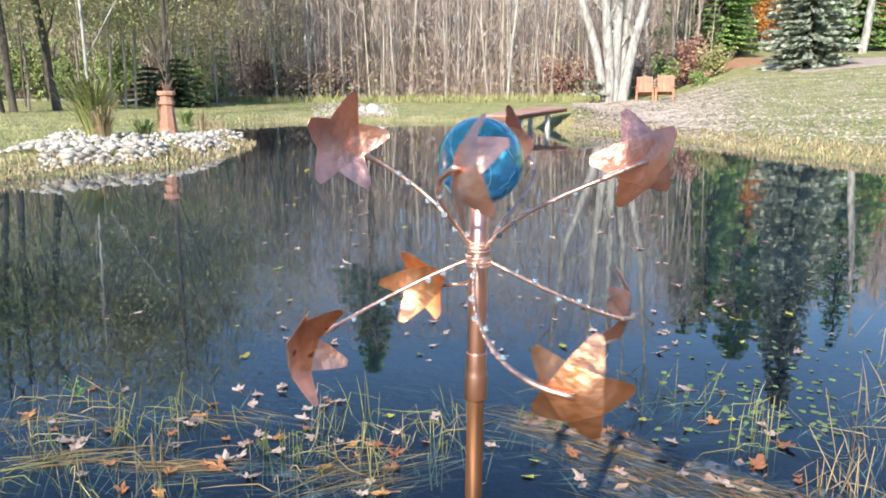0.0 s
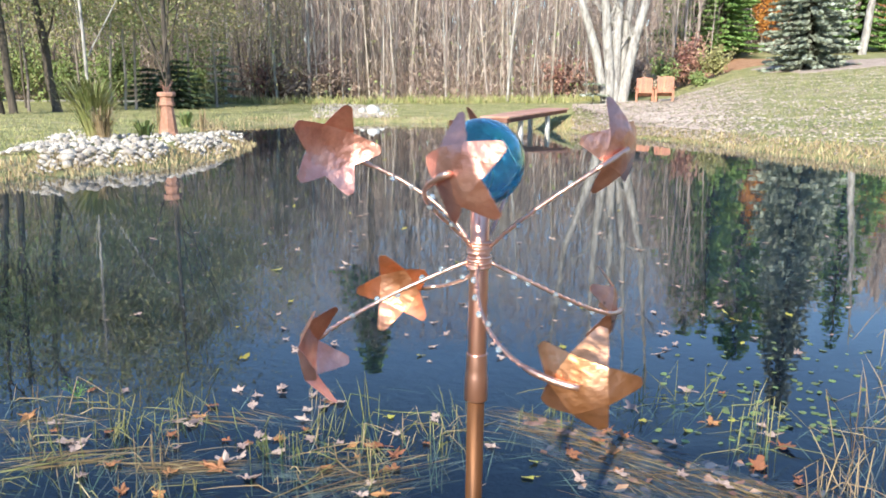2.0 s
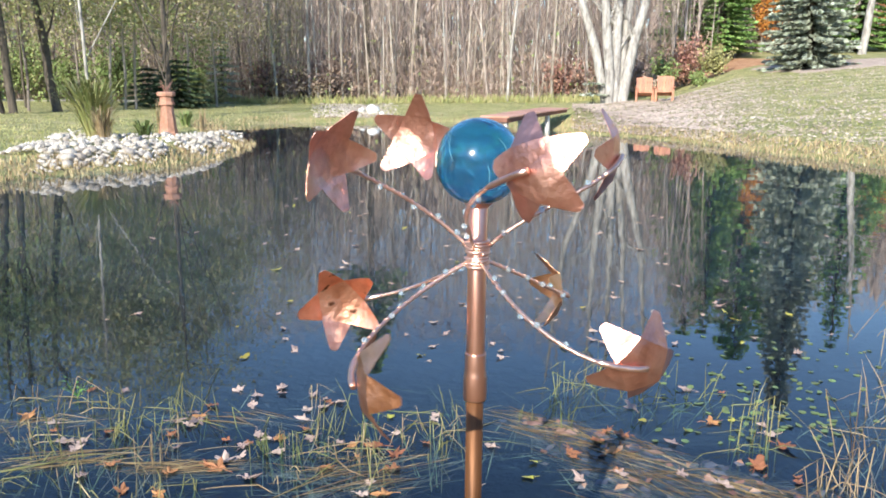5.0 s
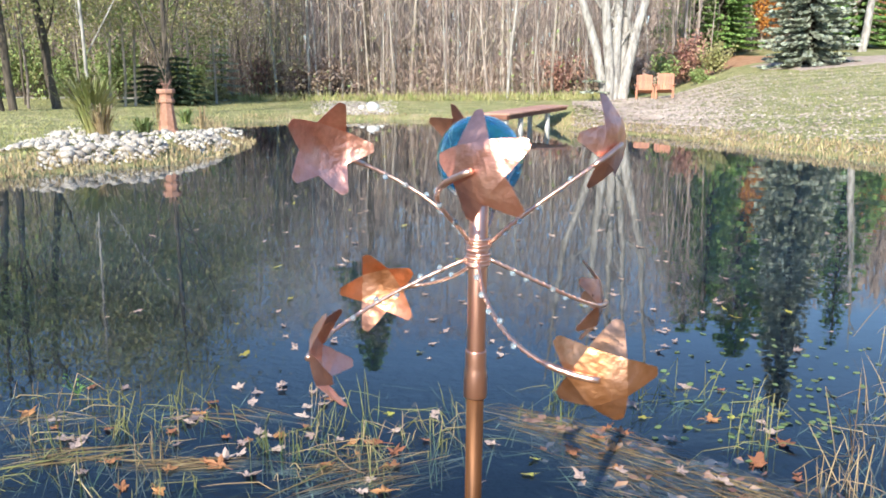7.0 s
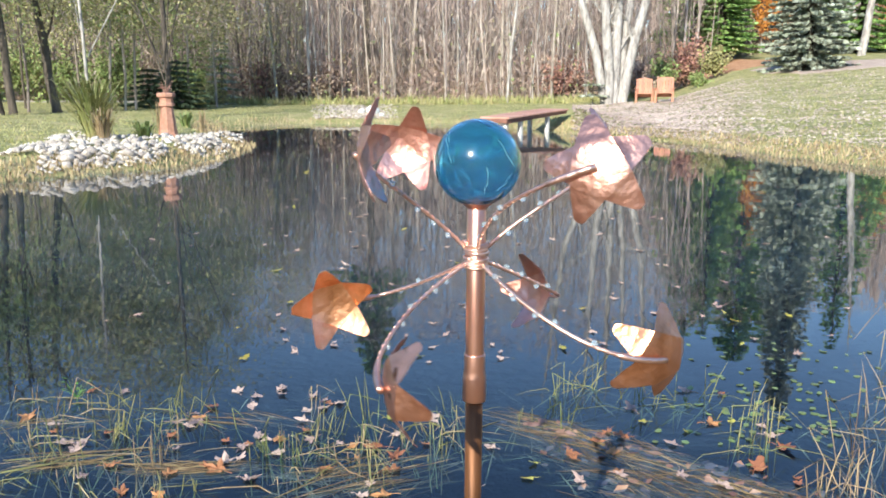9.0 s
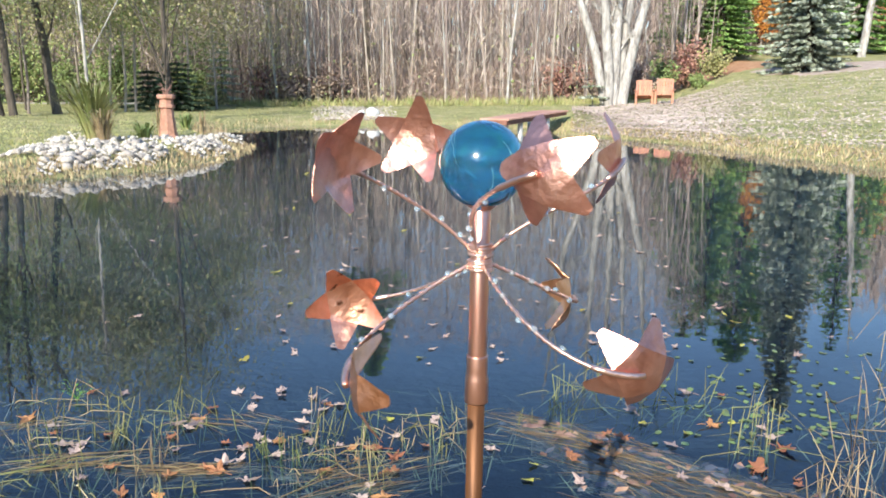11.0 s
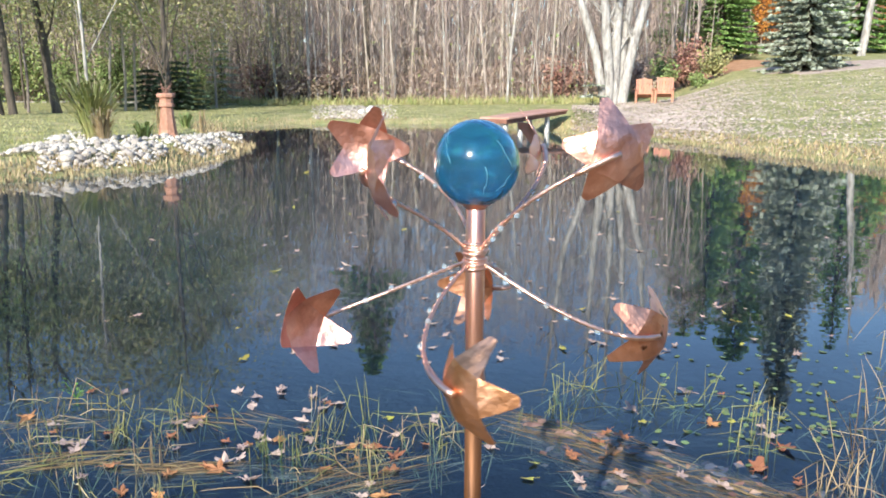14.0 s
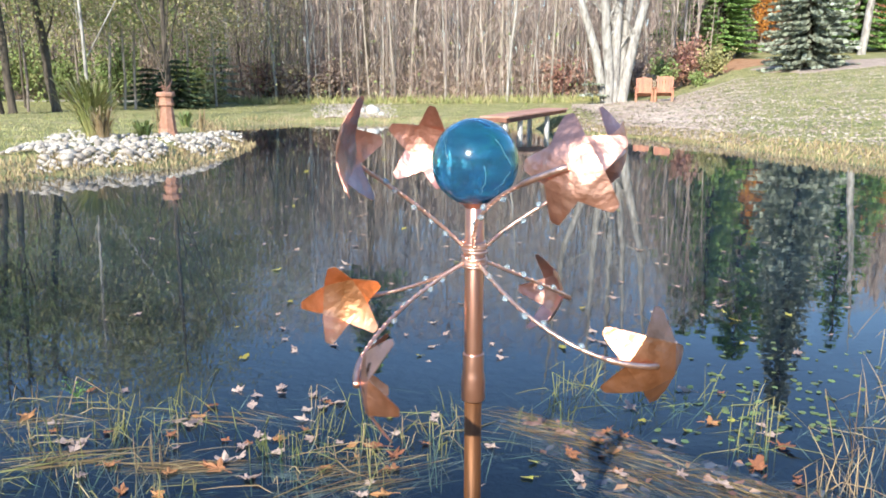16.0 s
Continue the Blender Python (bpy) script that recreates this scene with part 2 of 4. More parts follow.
SHORE = np.array([(u * d, d) for u, d in SHORE_FAR] + [(9.0, 9.0), (8.4, 5.5), (5, 2.6), (2.5, 1.8), (0, 1.55), (-2.5, 1.75), (-5, 2.6), (-7.8, 5), (-7.6, 8)])
NEXT = np.roll(SHORE, -1, 0)


def shore_distance(x, y):
    """Metres from the shoreline; negative on the water."""
    p = np.stack([np.asarray(x, float), np.asarray(y, float)], -1)[..., None, :]
    e = NEXT - SHORE
    t = np.clip(((p - SHORE) * e).sum(-1) / (e * e).sum(-1), 0, 1)
    d = np.sqrt(((p - SHORE - t[..., None] * e) ** 2).sum(-1)).min(-1)
    px, py = p[..., 0], p[..., 1]
    cross = (SHORE[:, 1] > py) != (NEXT[:, 1] > py)
    xi = SHORE[:, 0] + (py - SHORE[:, 1]) / (NEXT[:, 1] - SHORE[:, 1] + 1e-12) * e[:, 0]
    inside = ((cross & (px < xi)).sum(-1) % 2) == 1
    return np.where(inside, -d, d)


def land(x, y):
    x, y = np.asarray(x, float), np.asarray(y, float)
    s = shore_distance(x, y)
    u = x / np.maximum(y, 4)
    slope = np.interp(u, [-0.6, -0.25, 0.0, 0.2, 0.28, 0.36, 0.5, 0.7], [0.012, 0.014, 0.02, 0.026, 0.04, 0.092, 0.098, 0.09])
    slope = np.where(y < 3, 0.02, slope)
    up = np.minimum(0.2, s * 0.3) + slope * np.minimum(np.maximum(s - 1, 0), 60)
    down = np.maximum(-0.3 + s * 0.35, -1.7) * np.minimum(1, -s / 0.8)
    bumps = 0.03 * np.sin(x * 1.7 + 2 * np.sin(y * 0.6)) * np.sin(y * 1.3 + x * 0.4) * np.minimum(1, np.abs(s))
    mound = 0.4 * np.exp(-((x - 4.0) ** 2 + (y - 23.9) ** 2) / 1.6) * np.clip(s, 0, 1)
    return np.where(s > 0, up, down) + bumps + mound


def spot(px, py, far=90.0, step=0.05):
    """Where the line of sight at that bearing and drop meets the land: x, y, z."""
    c, s = math.cos(radians(DOWN)), math.sin(radians(DOWN))
    a, b = (px - 784) / 1400, (441 - py) / 1400
    d = np.arange(8.0, far, step)
    k = d / (c + b * s)
    x, z = a * k, EYE[2] + k * (b * c - s)
    g = np.maximum(land(x, d), 0.0)
    hit = np.nonzero(z <= g)[0]
    i = hit[0] if len(hit) else len(d) - 1
    return float(x[i]), float(d[i]), float(g[i])


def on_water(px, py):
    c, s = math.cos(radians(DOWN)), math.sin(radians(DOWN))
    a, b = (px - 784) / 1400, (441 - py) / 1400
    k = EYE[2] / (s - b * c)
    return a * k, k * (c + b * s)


def spaced(lo, hi, near, count):
    t = np.linspace(math.asinh(lo / near), math.asinh(hi / near), count)
    return np.sinh(t) * near


gx, gy = spaced(-420, 420, 6.0, 300), spaced(-90, 700, 7.0, 360)
GX, GY = np.meshgrid(gx, gy)
GZ = land(GX.ravel(), GY.ravel())
ground = Shape()
ground.v = list(zip(GX.ravel().tolist(), GY.ravel().tolist(), GZ.tolist()))
W = len(gx)
ground.f = [(j * W + i, j * W + i + 1, (j + 1) * W + i + 1, (j + 1) * W + i) for j in range(len(gy) - 1) for i in range(W - 1)]
thing("ground", Matrix(), "autumn lawn sloping down to a pond", "ground", kind="structure", data=ground.mesh("ground", GRASS))
lawn = bpy.data.objects["ground"].data
lawn.materials.append(MUD)
lawn.materials.append(UNSEEN_BANK)
lawn.polygons.foreach_set("material_index", [1 if max(ground.v[i][2] for i in q) < -0.03 else 2 if abs(ground.v[q[0]][0]) < 14 and -16 < ground.v[q[0]][1] < 2.2 else 0 for q in ground.f])
pond = Shape()
pond.v = [(float(a), float(b), 0.0) for a, b in SHORE * 1.0 + (SHORE - SHORE.mean(0)) * 0.06]
pond.f = [tuple(range(len(pond.v)))[::-1]]
water = thing("water", Matrix(), "still clear blue pond water mirroring the trees", "water", kind="structure", data=pond.mesh("water", WATER, False))
water.visible_shadow = False

# ---- the wind spinner ----
AX, AY = 0.0468, 1.148
BASE = float(land(AX, AY)) - 0.02
HUB_HI, HUB_LO = 1.15 - 0.228 - BASE, 1.15 - 0.2505 - BASE
spinner = thing("wind_spinner", pose(AX, AY, BASE), "copper wind spinner with eight stars and a blue glass ball", "garden ornament")


def up_at(drop):
    return 1.15 - drop - BASE


pole = Shape()
pole.lathe([(0.0001, 0), (0.0132, 0.001), (0.0132, up_at(0.462)), (0.0001, up_at(0.461))], 32)
part("pole", pole, COPPER_POLE, spinner, "browned copper pole")
sleeve = Shape()
sleeve.lathe([(0.0142, up_at(0.4)), (0.0142, up_at(0.168)), (0.0132, up_at(0.1665)), (0.0001, up_at(0.1665))], 40)
part("sleeve", sleeve, COPPER_TUBE, spinner, "bright copper tube")
coupling = Shape()
coupling.lathe([(0.0136, up_at(0.467)), (0.0178, up_at(0.4665)), (0.0181, up_at(0.465)), (0.0181, up_at(0.430)), (0.0175, up_at(0.427)), (0.0166, up_at(0.421)),
                (0.0162, up_at(0.416)), (0.0162, up_at(0.3935)), (0.0158, up_at(0.392)), (0.0141, up_at(0.392))], 40)
part("coupling", coupling, COPPER_TUBE, spinner, "copper reducing coupling")
cup = Shape()
cup.lathe([(0.0133, up_at(0.172)), (0.0145, up_at(0.169)), (0.019, up_at(0.1645)), (0.024, up_at(0.1615)), (0.0252, up_at(0.160)), (0.024, up_at(0.1602)), (0.012, up_at(0.164))], 40)
part("cup", cup, COPPER_TUBE, spinner, "shallow copper cup")
R_BALL = 0.0632


def ball_prof(r):
    return [(max(1e-4, r * math.sin(math.pi * i / 40)), -r * math.cos(math.pi * i / 40)) for i in range(41)]


ball = Shape()
ball.lathe(ball_prof(R_BALL), 64)
glassball = part("ball", ball, BALL_OUT, spinner, "blue crackled glass ball", at=pose(0, 0, up_at(0.1027)))
inner = Shape()
inner.lathe(ball_prof(R_BALL - 0.003), 64)
inner.f = [q[::-1] for q in inner.f]
part("crackle_layer", inner, BALL_IN, glassball)


rng = random.Random(21)
CRACK = glass("pale_crack", (0.85, 0.97, 1.0), 0.3, 0.95)
for th, ph, n in ((-128, 4, 9), (-60, 35, 6), (-80, -38, 7), (-40, -10, 6), (-140, 30, 5), (60, 10, 8)):
    sh = Shape()
    line = []
    a, b = radians(th), radians(ph)
    da, db = rng.uniform(-0.1, 0.1), rng.choice((-0.1, 0.1))
    for i in range(n):
        line.append(Vector((math.cos(a) * math.cos(b), math.sin(a) * math.cos(b), math.sin(b))) * (R_BALL - 0.0012))
        a += da + rng.uniform(-0.07, 0.07)
        b += db + rng.uniform(-0.06, 0.06)
    sh.tube(line, [rng.uniform(0.0003, 0.0008) for _ in line], 4)
    part("crack", sh, CRACK, glassball, "pale jagged crack")


def star_mesh(material, seed, petal, fold):
    """A five-pointed star of sheet copper, its points folded to one side (-z) by that many degrees, hammered a little."""
    rng = random.Random(seed)
    bm = bmesh.new()
    rin, half = 0.041, math.pi / 5
    mid = [Vector((rin * math.cos(half + 2 * half * k), rin * math.sin(half + 2 * half * k), 0)) for k in range(5)]
    centre = bm.verts.new((0, 0, 0.003))
    ring = [bm.verts.new(p) for p in mid]
    for k in range(5):
        a, c = mid[k - 1], mid[k]
        out = ((a + c) / 2).normalized()
        bend = radians(fold + rng.uniform(-5, 5))
        go = out * math.cos(bend) + Vector((0, 0, -math.sin(bend)))
        side = (c - a).normalized()
        skew = rng.uniform(-0.002, 0.002)
        ln = petal * rng.uniform(0.96, 1.05)
        va, vc = ring[k - 1], ring[k]
        bm.faces.new((centre, va, vc))
        base = (a + c) / 2
        prev = (va, vc)
        for s, w in ((0.3, 0.0192), (0.6, 0.0138), (0.84, 0.0092), (0.95, 0.0068), (1.0, 0.0038)):
            curl = Vector((0, 0, -0.004 * s * s)) + side * skew * s
            p = bm.verts.new(base + go * ln * s - side * w + curl)
            q = bm.verts.new(base + go * ln * s + side * w + curl)
            bm.faces.new((prev[0], p, q, prev[1]))
            prev = (p, q)
    bmesh.ops.subdivide_edges(bm, edges=bm.edges[:], cuts=3, use_grid_fill=True)
    for v in bm.verts:
        q, a = v.co.xy.length, math.atan2(v.co.y, v.co.x)
        v.co.z += 0.0016 * noise.noise(v.co * 50 + Vector((seed, 0, 0))) + 0.0006 * noise.noise(v.co * 160 + Vector((0, seed, 0))) + 0.0035 * max(0, 1 - (q / 0.041) ** 2)
        if q > 0.034:
            v.co.z += 0.0012 * (math.cos(5 * a) - 0.4) * min(1, (q - 0.034) / 0.012)
    bmesh.ops.recalc_face_normals(bm, faces=bm.faces[:])
    bmesh.ops.solidify(bm, geom=bm.faces[:], thickness=0.0007)
    me = bpy.data.meshes.new("star")
    bm.to_mesh(me)
    bm.free()
    me.materials.append(material)
    me.polygons.foreach_set("use_smooth", [True] * len(me.polygons))
    me.set_sharp_from_angle(angle=radians(20))
    return me


def rotor(hub, reach, rise, slope, facing, tilt, roll, arms, petal, fold, low, skins, label, seed):
    """Four curled arms with stars round a coil of wire. rise: from hub to star; slope: of the arm's end, in degrees; facing, tilt and roll:
    how a star looks away from its arm's bearing; arms: what sets each arm apart (bearing, reach, rise, facing, tilt, roll)."""
    rng = random.Random(seed)
    coil = Shape()
    turns, k = 4.5, 110
    coil.tube([((0.0165 + 0.0012 * math.sin(i * 0.37)) * math.cos(2 * math.pi * turns * i / k), (0.0165 + 0.0012 * math.sin(i * 0.37)) * math.sin(2 * math.pi * turns * i / k),
                -0.009 + 0.018 * i / k + 0.001 * math.sin(i * 0.21)) for i in range(k + 1)], 0.0026, 6)
    hubpart = part("rotor", coil, COPPER_WIRE, spinner, label, at=pose(0, 0, hub))
    rad, lead, up = Vector((0, -1, 0)), Vector((-1, 0, 0)), Vector((0, 0, 1))
    for a, (d_turn, d_reach, d_rise, d_face, d_tilt, d_roll) in enumerate(arms):
        turn = Matrix.Rotation(radians(90 * a + d_turn), 4, "Z")
        be, ti, ro, sl = radians(facing + d_face), radians(tilt + d_tilt), radians(roll + d_roll), radians(slope)
        face = rad * math.cos(be) + lead * math.sin(be)
        nrm = face * math.cos(ti) + up * math.sin(ti)
        across = up.cross(face)
        over = nrm.cross(across)
        u = (rad * math.sin(be) - lead * math.cos(be)) * math.cos(sl) + over * math.sin(sl)
        tip = rad * (reach + d_reach) + up * (rise + d_rise)
        go = rad * math.cos(radians(32)) + lead * math.sin(radians(32))
        p0 = go * 0.016
        p1 = go * (0.1 if low else 0.075) + up * (rise * (0.35 if low else 0.45))
        p2 = tip - u * (0.12 if low else 0.11)
        pts = [turn @ p for p in bezier(p0, p1, p2, tip, 26)]
        arm = Shape()
        cutat = 20
        arm.tube(pts[:cutat + 2], 0.0027, 7)
        arm.tube(pts[cutat:], [0.0033] + [0.0043] * (len(pts) - cutat - 2) + [0.0042], 10)
        # a thin wire wound round the arm
        wind = []
        for i in range(cutat * 9):
            f = i / 9
            j = int(f)
            p = pts[j].lerp(pts[j + 1], f - j)
            d = (pts[j + 1] - pts[j]).normalized()
            s1 = d.orthogonal().normalized()
            s2 = d.cross(s1)
            w = i * 0.62
            wind.append(p + (s1 * math.cos(w) + s2 * math.sin(w)) * 0.0031)
        arm.tube(wind, 0.0006, 4)
        part("arm", arm, COPPER_WIRE, hubpart, "curled copper wire arm")
        ax = across * math.cos(ro) + over * math.sin(ro)
        m = Matrix((ax, nrm.cross(ax), nrm)).transposed().to_4x4()
        at = turn @ Matrix.Translation(tip - nrm * 0.0115) @ m
        part("star", star_mesh(skins[a], seed * 10 + a, petal, fold), skins[a], hubpart, "bent sheet-copper star", at=at)
        for q in range(5):
            i = 3 + q * 3.4 + rng.uniform(-0.9, 0.9)
            j = int(i)
            p = pts[j].lerp(pts[j + 1], i - j)
            d = (pts[j + 1] - pts[j]).normalized()
            o = d.orthogonal().normalized()
            o.rotate(Matrix.Rotation(rng.uniform(0, 6.28), 3, d))
            bd = Shape()
            bd.lathe([(0.0005, -0.0042), (0.0032, -0.0036), (0.0044, -0.0012), (0.0044, 0.0012), (0.0032, 0.0036), (0.0005, 0.0042)], 8)
            part("bead", bd, BEAD, hubpart, "pale blue glass bead", at=Matrix.Translation(p + o * 0.0045) @ d.to_track_quat("Z", "Y").to_matrix().to_4x4())
    return hubpart


ARMS_HIGH = ((4.4, 0.004, 0.0, 10.0, 8.2, 2.4), (-7.7, 0.01, -0.002, 3.5, -1.4, 3.9), (-4.5, 0.001, -0.007, -12.2, -3.9, -1.7), (7.8, -0.015, 0.009, -1.4, -2.9, -4.6))
ARMS_LOW = ((1.5, 0.009, -0.0015, -1.7, 0.9, 3.4), (-1.0, -0.003, -0.002, -7.6, -5.4, -4.7), (-1.6, -0.005, 0.0045, 4.4, 2.5, 6.6), (1.1, -0.001, -0.001, 5.0, 2.0, -5.4))
rotor_high = rotor(HUB_HI, 0.226, 0.138, 20, 47.4, 1.8, 31.6, ARMS_HIGH, 0.0415, 24, False, (COPPER_PINK, COPPER_ROSE, COPPER_ROSE, COPPER_PINK), "rising arms with four copper stars", 3)
rotor_low = rotor(HUB_LO, 0.2754, -0.105, -3, 41.7, -2.3, 69.8, ARMS_LOW, 0.046, 37, True, (COPPER_GOLD, COPPER_PINK, COPPER_GOLD, COPPER_SPOT), "drooping arms with four copper stars", 5)

# ---- woods and trees ----
rs = np.random.RandomState(7)
M_PX = 1 / 1400.0


def flakes(name, c, way, length, width, material, label, category, spin=None):
    """Many small pointed flakes: centres c, directions way, one object of stuff."""
    k = len(c)
    way = way / np.linalg.norm(way, axis=1, keepdims=True)
    ref = rs.normal(size=(k, 3)) if spin is None else spin
    side = np.cross(way, ref)
    side /= np.linalg.norm(side, axis=1, keepdims=True) + 1e-9
    L, Wd = np.asarray(length).reshape(-1, 1) * np.ones((k, 1)), np.asarray(width).reshape(-1, 1) * np.ones((k, 1))
    a, b = c - way * L / 2, c + way * L / 2
    p, q = c + side * Wd / 2, c - side * Wd / 2
    v = np.stack([a, p, b, q], 1).reshape(-1, 3)
    i = np.arange(k) * 4
    f = np.stack([i, i + 1, i + 2, i + 3], 1)
    me = bpy.data.meshes.new(name)
    me.from_pydata(v.tolist(), [], f.tolist())
    me.materials.append(material)
    ob = new(name, me)
    return tagged(ob, label, category, kind="stuff") if label else ob


def edge_of_woods(u):
    return np.interp(u, [-0.9, -0.56, -0.35, -0.25, -0.15, 0.0, 0.15, 0.22, 0.3, 0.36, 0.5, 0.9], [44, 46, 48, 44, 43, 43, 42, 44, 48, 58, 66, 66])


def in_woods(k, deep, u0=-0.85, u1=0.85):
    u = rs.uniform(u0, u1, k)
    d = edge_of_woods(u) + deep * rs.uniform(0, 1, k) ** 1.2
    return u * d, d, land(u * d, d)


def woods():
    x, d, z = in_woods(1500, 30)
    sh = Shape()
    for i in range(len(x)):
        h = rs.uniform(8, 13.5)
        r = rs.uniform(0.02, 0.06) if rs.rand() < 0.85 else rs.uniform(0.06, 0.13)
        lx, ly = rs.normal(0, 0.5, 2)
        p = Vector((x[i], d[i], z[i] - 0.1))
        top = p + Vector((lx, ly, h))
        mid = p.lerp(top, 0.5) + Vector((rs.normal(0, 0.15), 0, 0))
        sh.tube([p, mid, top], [r, r * 0.7, r * 0.2], 4, False)
        for _ in range(4):
            f = rs.uniform(0.15, 0.9)
            q = p.lerp(mid, f * 2) if f < 0.5 else mid.lerp(top, f * 2 - 1)
            a = rs.uniform(0, 6.28)
            ln = rs.uniform(0.7, 2.4)
            sh.tube([q, q + Vector((math.cos(a) * ln * 0.55, math.sin(a) * ln * 0.4, ln * 0.8))], [r * 0.35, 0.006], 3, False)
    ob = new("woodland_stems", sh.mesh("woodland_stems", STEM))
    tagged(ob, "dense bare grey stems of a young autumn woodland", "woods", kind="stuff")
    x, d, z = in_woods(165000, 28)
    hgt = rs.uniform(0, 1, len(x)) ** 0.66 * 13
    way = np.stack([rs.normal(0, 0.5, len(x)), rs.normal(0, 0.5, len(x)), rs.uniform(0.3, 1.2, len(x))], 1)
    flakes("woodland_twigs", np.stack([x, d, z + hgt], 1), way, rs.uniform(0.5, 1.7, len(x)), rs.uniform(0.012, 0.04, len(x)), TWIG, "fine brownish twigs of bare woodland trees", "twigs")
    x, d, z = in_woods(60000, 14)
    hgt = rs.uniform(0, 1, len(x)) ** 1.5 * np.array([2.4 + 2.2 * noise.noise((a * 0.35, b * 0.2, 1.0)) for a, b in zip(x, d)])
    way = np.stack([rs.normal(0, 0.6, len(x)), rs.normal(0, 0.6, len(x)), rs.uniform(0.2, 1, len(x))], 1)
    flakes("woodland_brush", np.stack([x, d, z + hgt], 1), way, rs.uniform(0.25, 0.9, len(x)), rs.uniform(0.012, 0.045, len(x)), BRUSH, "brown brush and dry weeds at the foot of the woods", "brush")
    # thinning leaves, most of them on one side
    u = np.concatenate([rs.uniform(-0.8, -0.17, 120000), rs.uniform(-0.3, 0.4, 6000)])
    d = edge_of_woods(u) + rs.uniform(-5, 12, len(u))
    lump = np.array([noise.noise((a * 30, b * 0.2, 0)) for a, b in zip(u, d)])
    keep = lump + rs.normal(0, 0.15, len(u)) > -0.05
    u, d, lump = u[keep], d[keep], lump[keep]
    hgt = np.clip(rs.uniform(0.8, 11, len(u)) + lump * 4, 0.5, 13)
    c = np.stack([u * d, d, land(u * d, d) + hgt], 1)
    flakes("thinning_leaves", c, rs.normal(size=(len(u), 3)), rs.uniform(0.06, 0.13, len(u)), rs.uniform(0.04, 0.085, len(u)), FOLIAGE_Y, "thinning yellow-green autumn leaves", "foliage")
    u = np.concatenate([rs.uniform(-0.6, -0.25, 7000), rs.uniform(-0.5, 0.3, 700)])
    d = edge_of_woods(u) + rs.uniform(-3, 6, len(u))
    hgt = rs.uniform(0, 1, len(u)) ** 1.4 * 3.6
    keep = np.array([noise.noise((a * 45, 3.1, 0)) > -0.05 for a in u])
    c = np.stack([u * d, d, land(u * d, d) + hgt], 1)[keep]
    flakes("green_undergrowth", c, rs.normal(size=(len(c), 3)), 0.2, 0.13, FOLIAGE_G, "green undergrowth along the edge of the woods", "undergrowth")
    # the closed depth of the woods
    k = 36000
    u = rs.uniform(-1.3, 1.3, k)
    d = rs.uniform(78, 96, k)
    top = 11.5 + 3.5 * np.array([noise.noise((a * 9, 0.5, 0)) + 0.5 * noise.noise((a * 40, 2.5, 0)) for a in u])
    hgt = rs.uniform(0, 1, k) * top
    way = np.stack([rs.normal(0, 0.25, k), rs.normal(0, 0.2, k), np.ones(k)], 1)
    flakes("far_woods", np.stack([u * d, d, land(u * d, d) + hgt], 1), way, rs.uniform(1.2, 3.2, k), rs.uniform(0.15, 0.6, k), TWIG, "hazy brown depth of the far woods", "woods")


def reflected_woods():
    """Unseen woods added beside and behind the lawn, closing the place and darkening what the copper mirrors."""
    k = 16000
    a = rs.uniform(radians(62), radians(298), k)
    d = rs.uniform(30, 44, k)
    x, y = np.sin(a) * d, np.cos(a) * d
    top = 10 + 3 * np.array([noise.noise((q * 5, 4.5, 0)) for q in a])
    way = np.stack([rs.normal(0, 0.3, k), rs.normal(0, 0.3, k), np.ones(k)], 1)
    flakes("surrounding_woods", np.stack([x, y, land(x, y) + rs.uniform(0, 1, k) * top], 1), way, rs.uniform(1, 2.6, k), rs.uniform(0.15, 0.5, k), BRUSH, "unseen brown woods added to darken the copper's reflections", "woods")


reflected_woods()


def limb(sh, rng, p, d, ln, r, depth, gnarl, lift):
    pts, radii = [p], [r]
    k = 4
    q = p.copy()
    for i in range(k):
        d = (d + Vector((rng.gauss(0, gnarl), rng.gauss(0, gnarl), rng.gauss(0, gnarl) + lift))).normalized()
        q = q + d * (ln / k)
        pts.append(q.copy())
        radii.append(r * (1 - 0.72 * (i + 1) / k))
    sh.tube(pts, radii, 7 if depth > 1 else 4, False)
    if depth:
        for _ in range(5 if depth > 1 else 6):
            f = rng.uniform(0.3, 1.0) * k
            i = min(int(f), k - 1)
            s = pts[i].lerp(pts[i + 1], f - i)
            a = rng.uniform(0, 6.28)
            side = Vector((math.cos(a), math.sin(a), rng.uniform(0.2, 0.9)))
            limb(sh, rng, s, (d * 0.5 + side * 0.75).normalized(), ln * rng.uniform(0.3, 0.5), radii[i] * 0.45, depth - 1, gnarl * 1.2, lift)


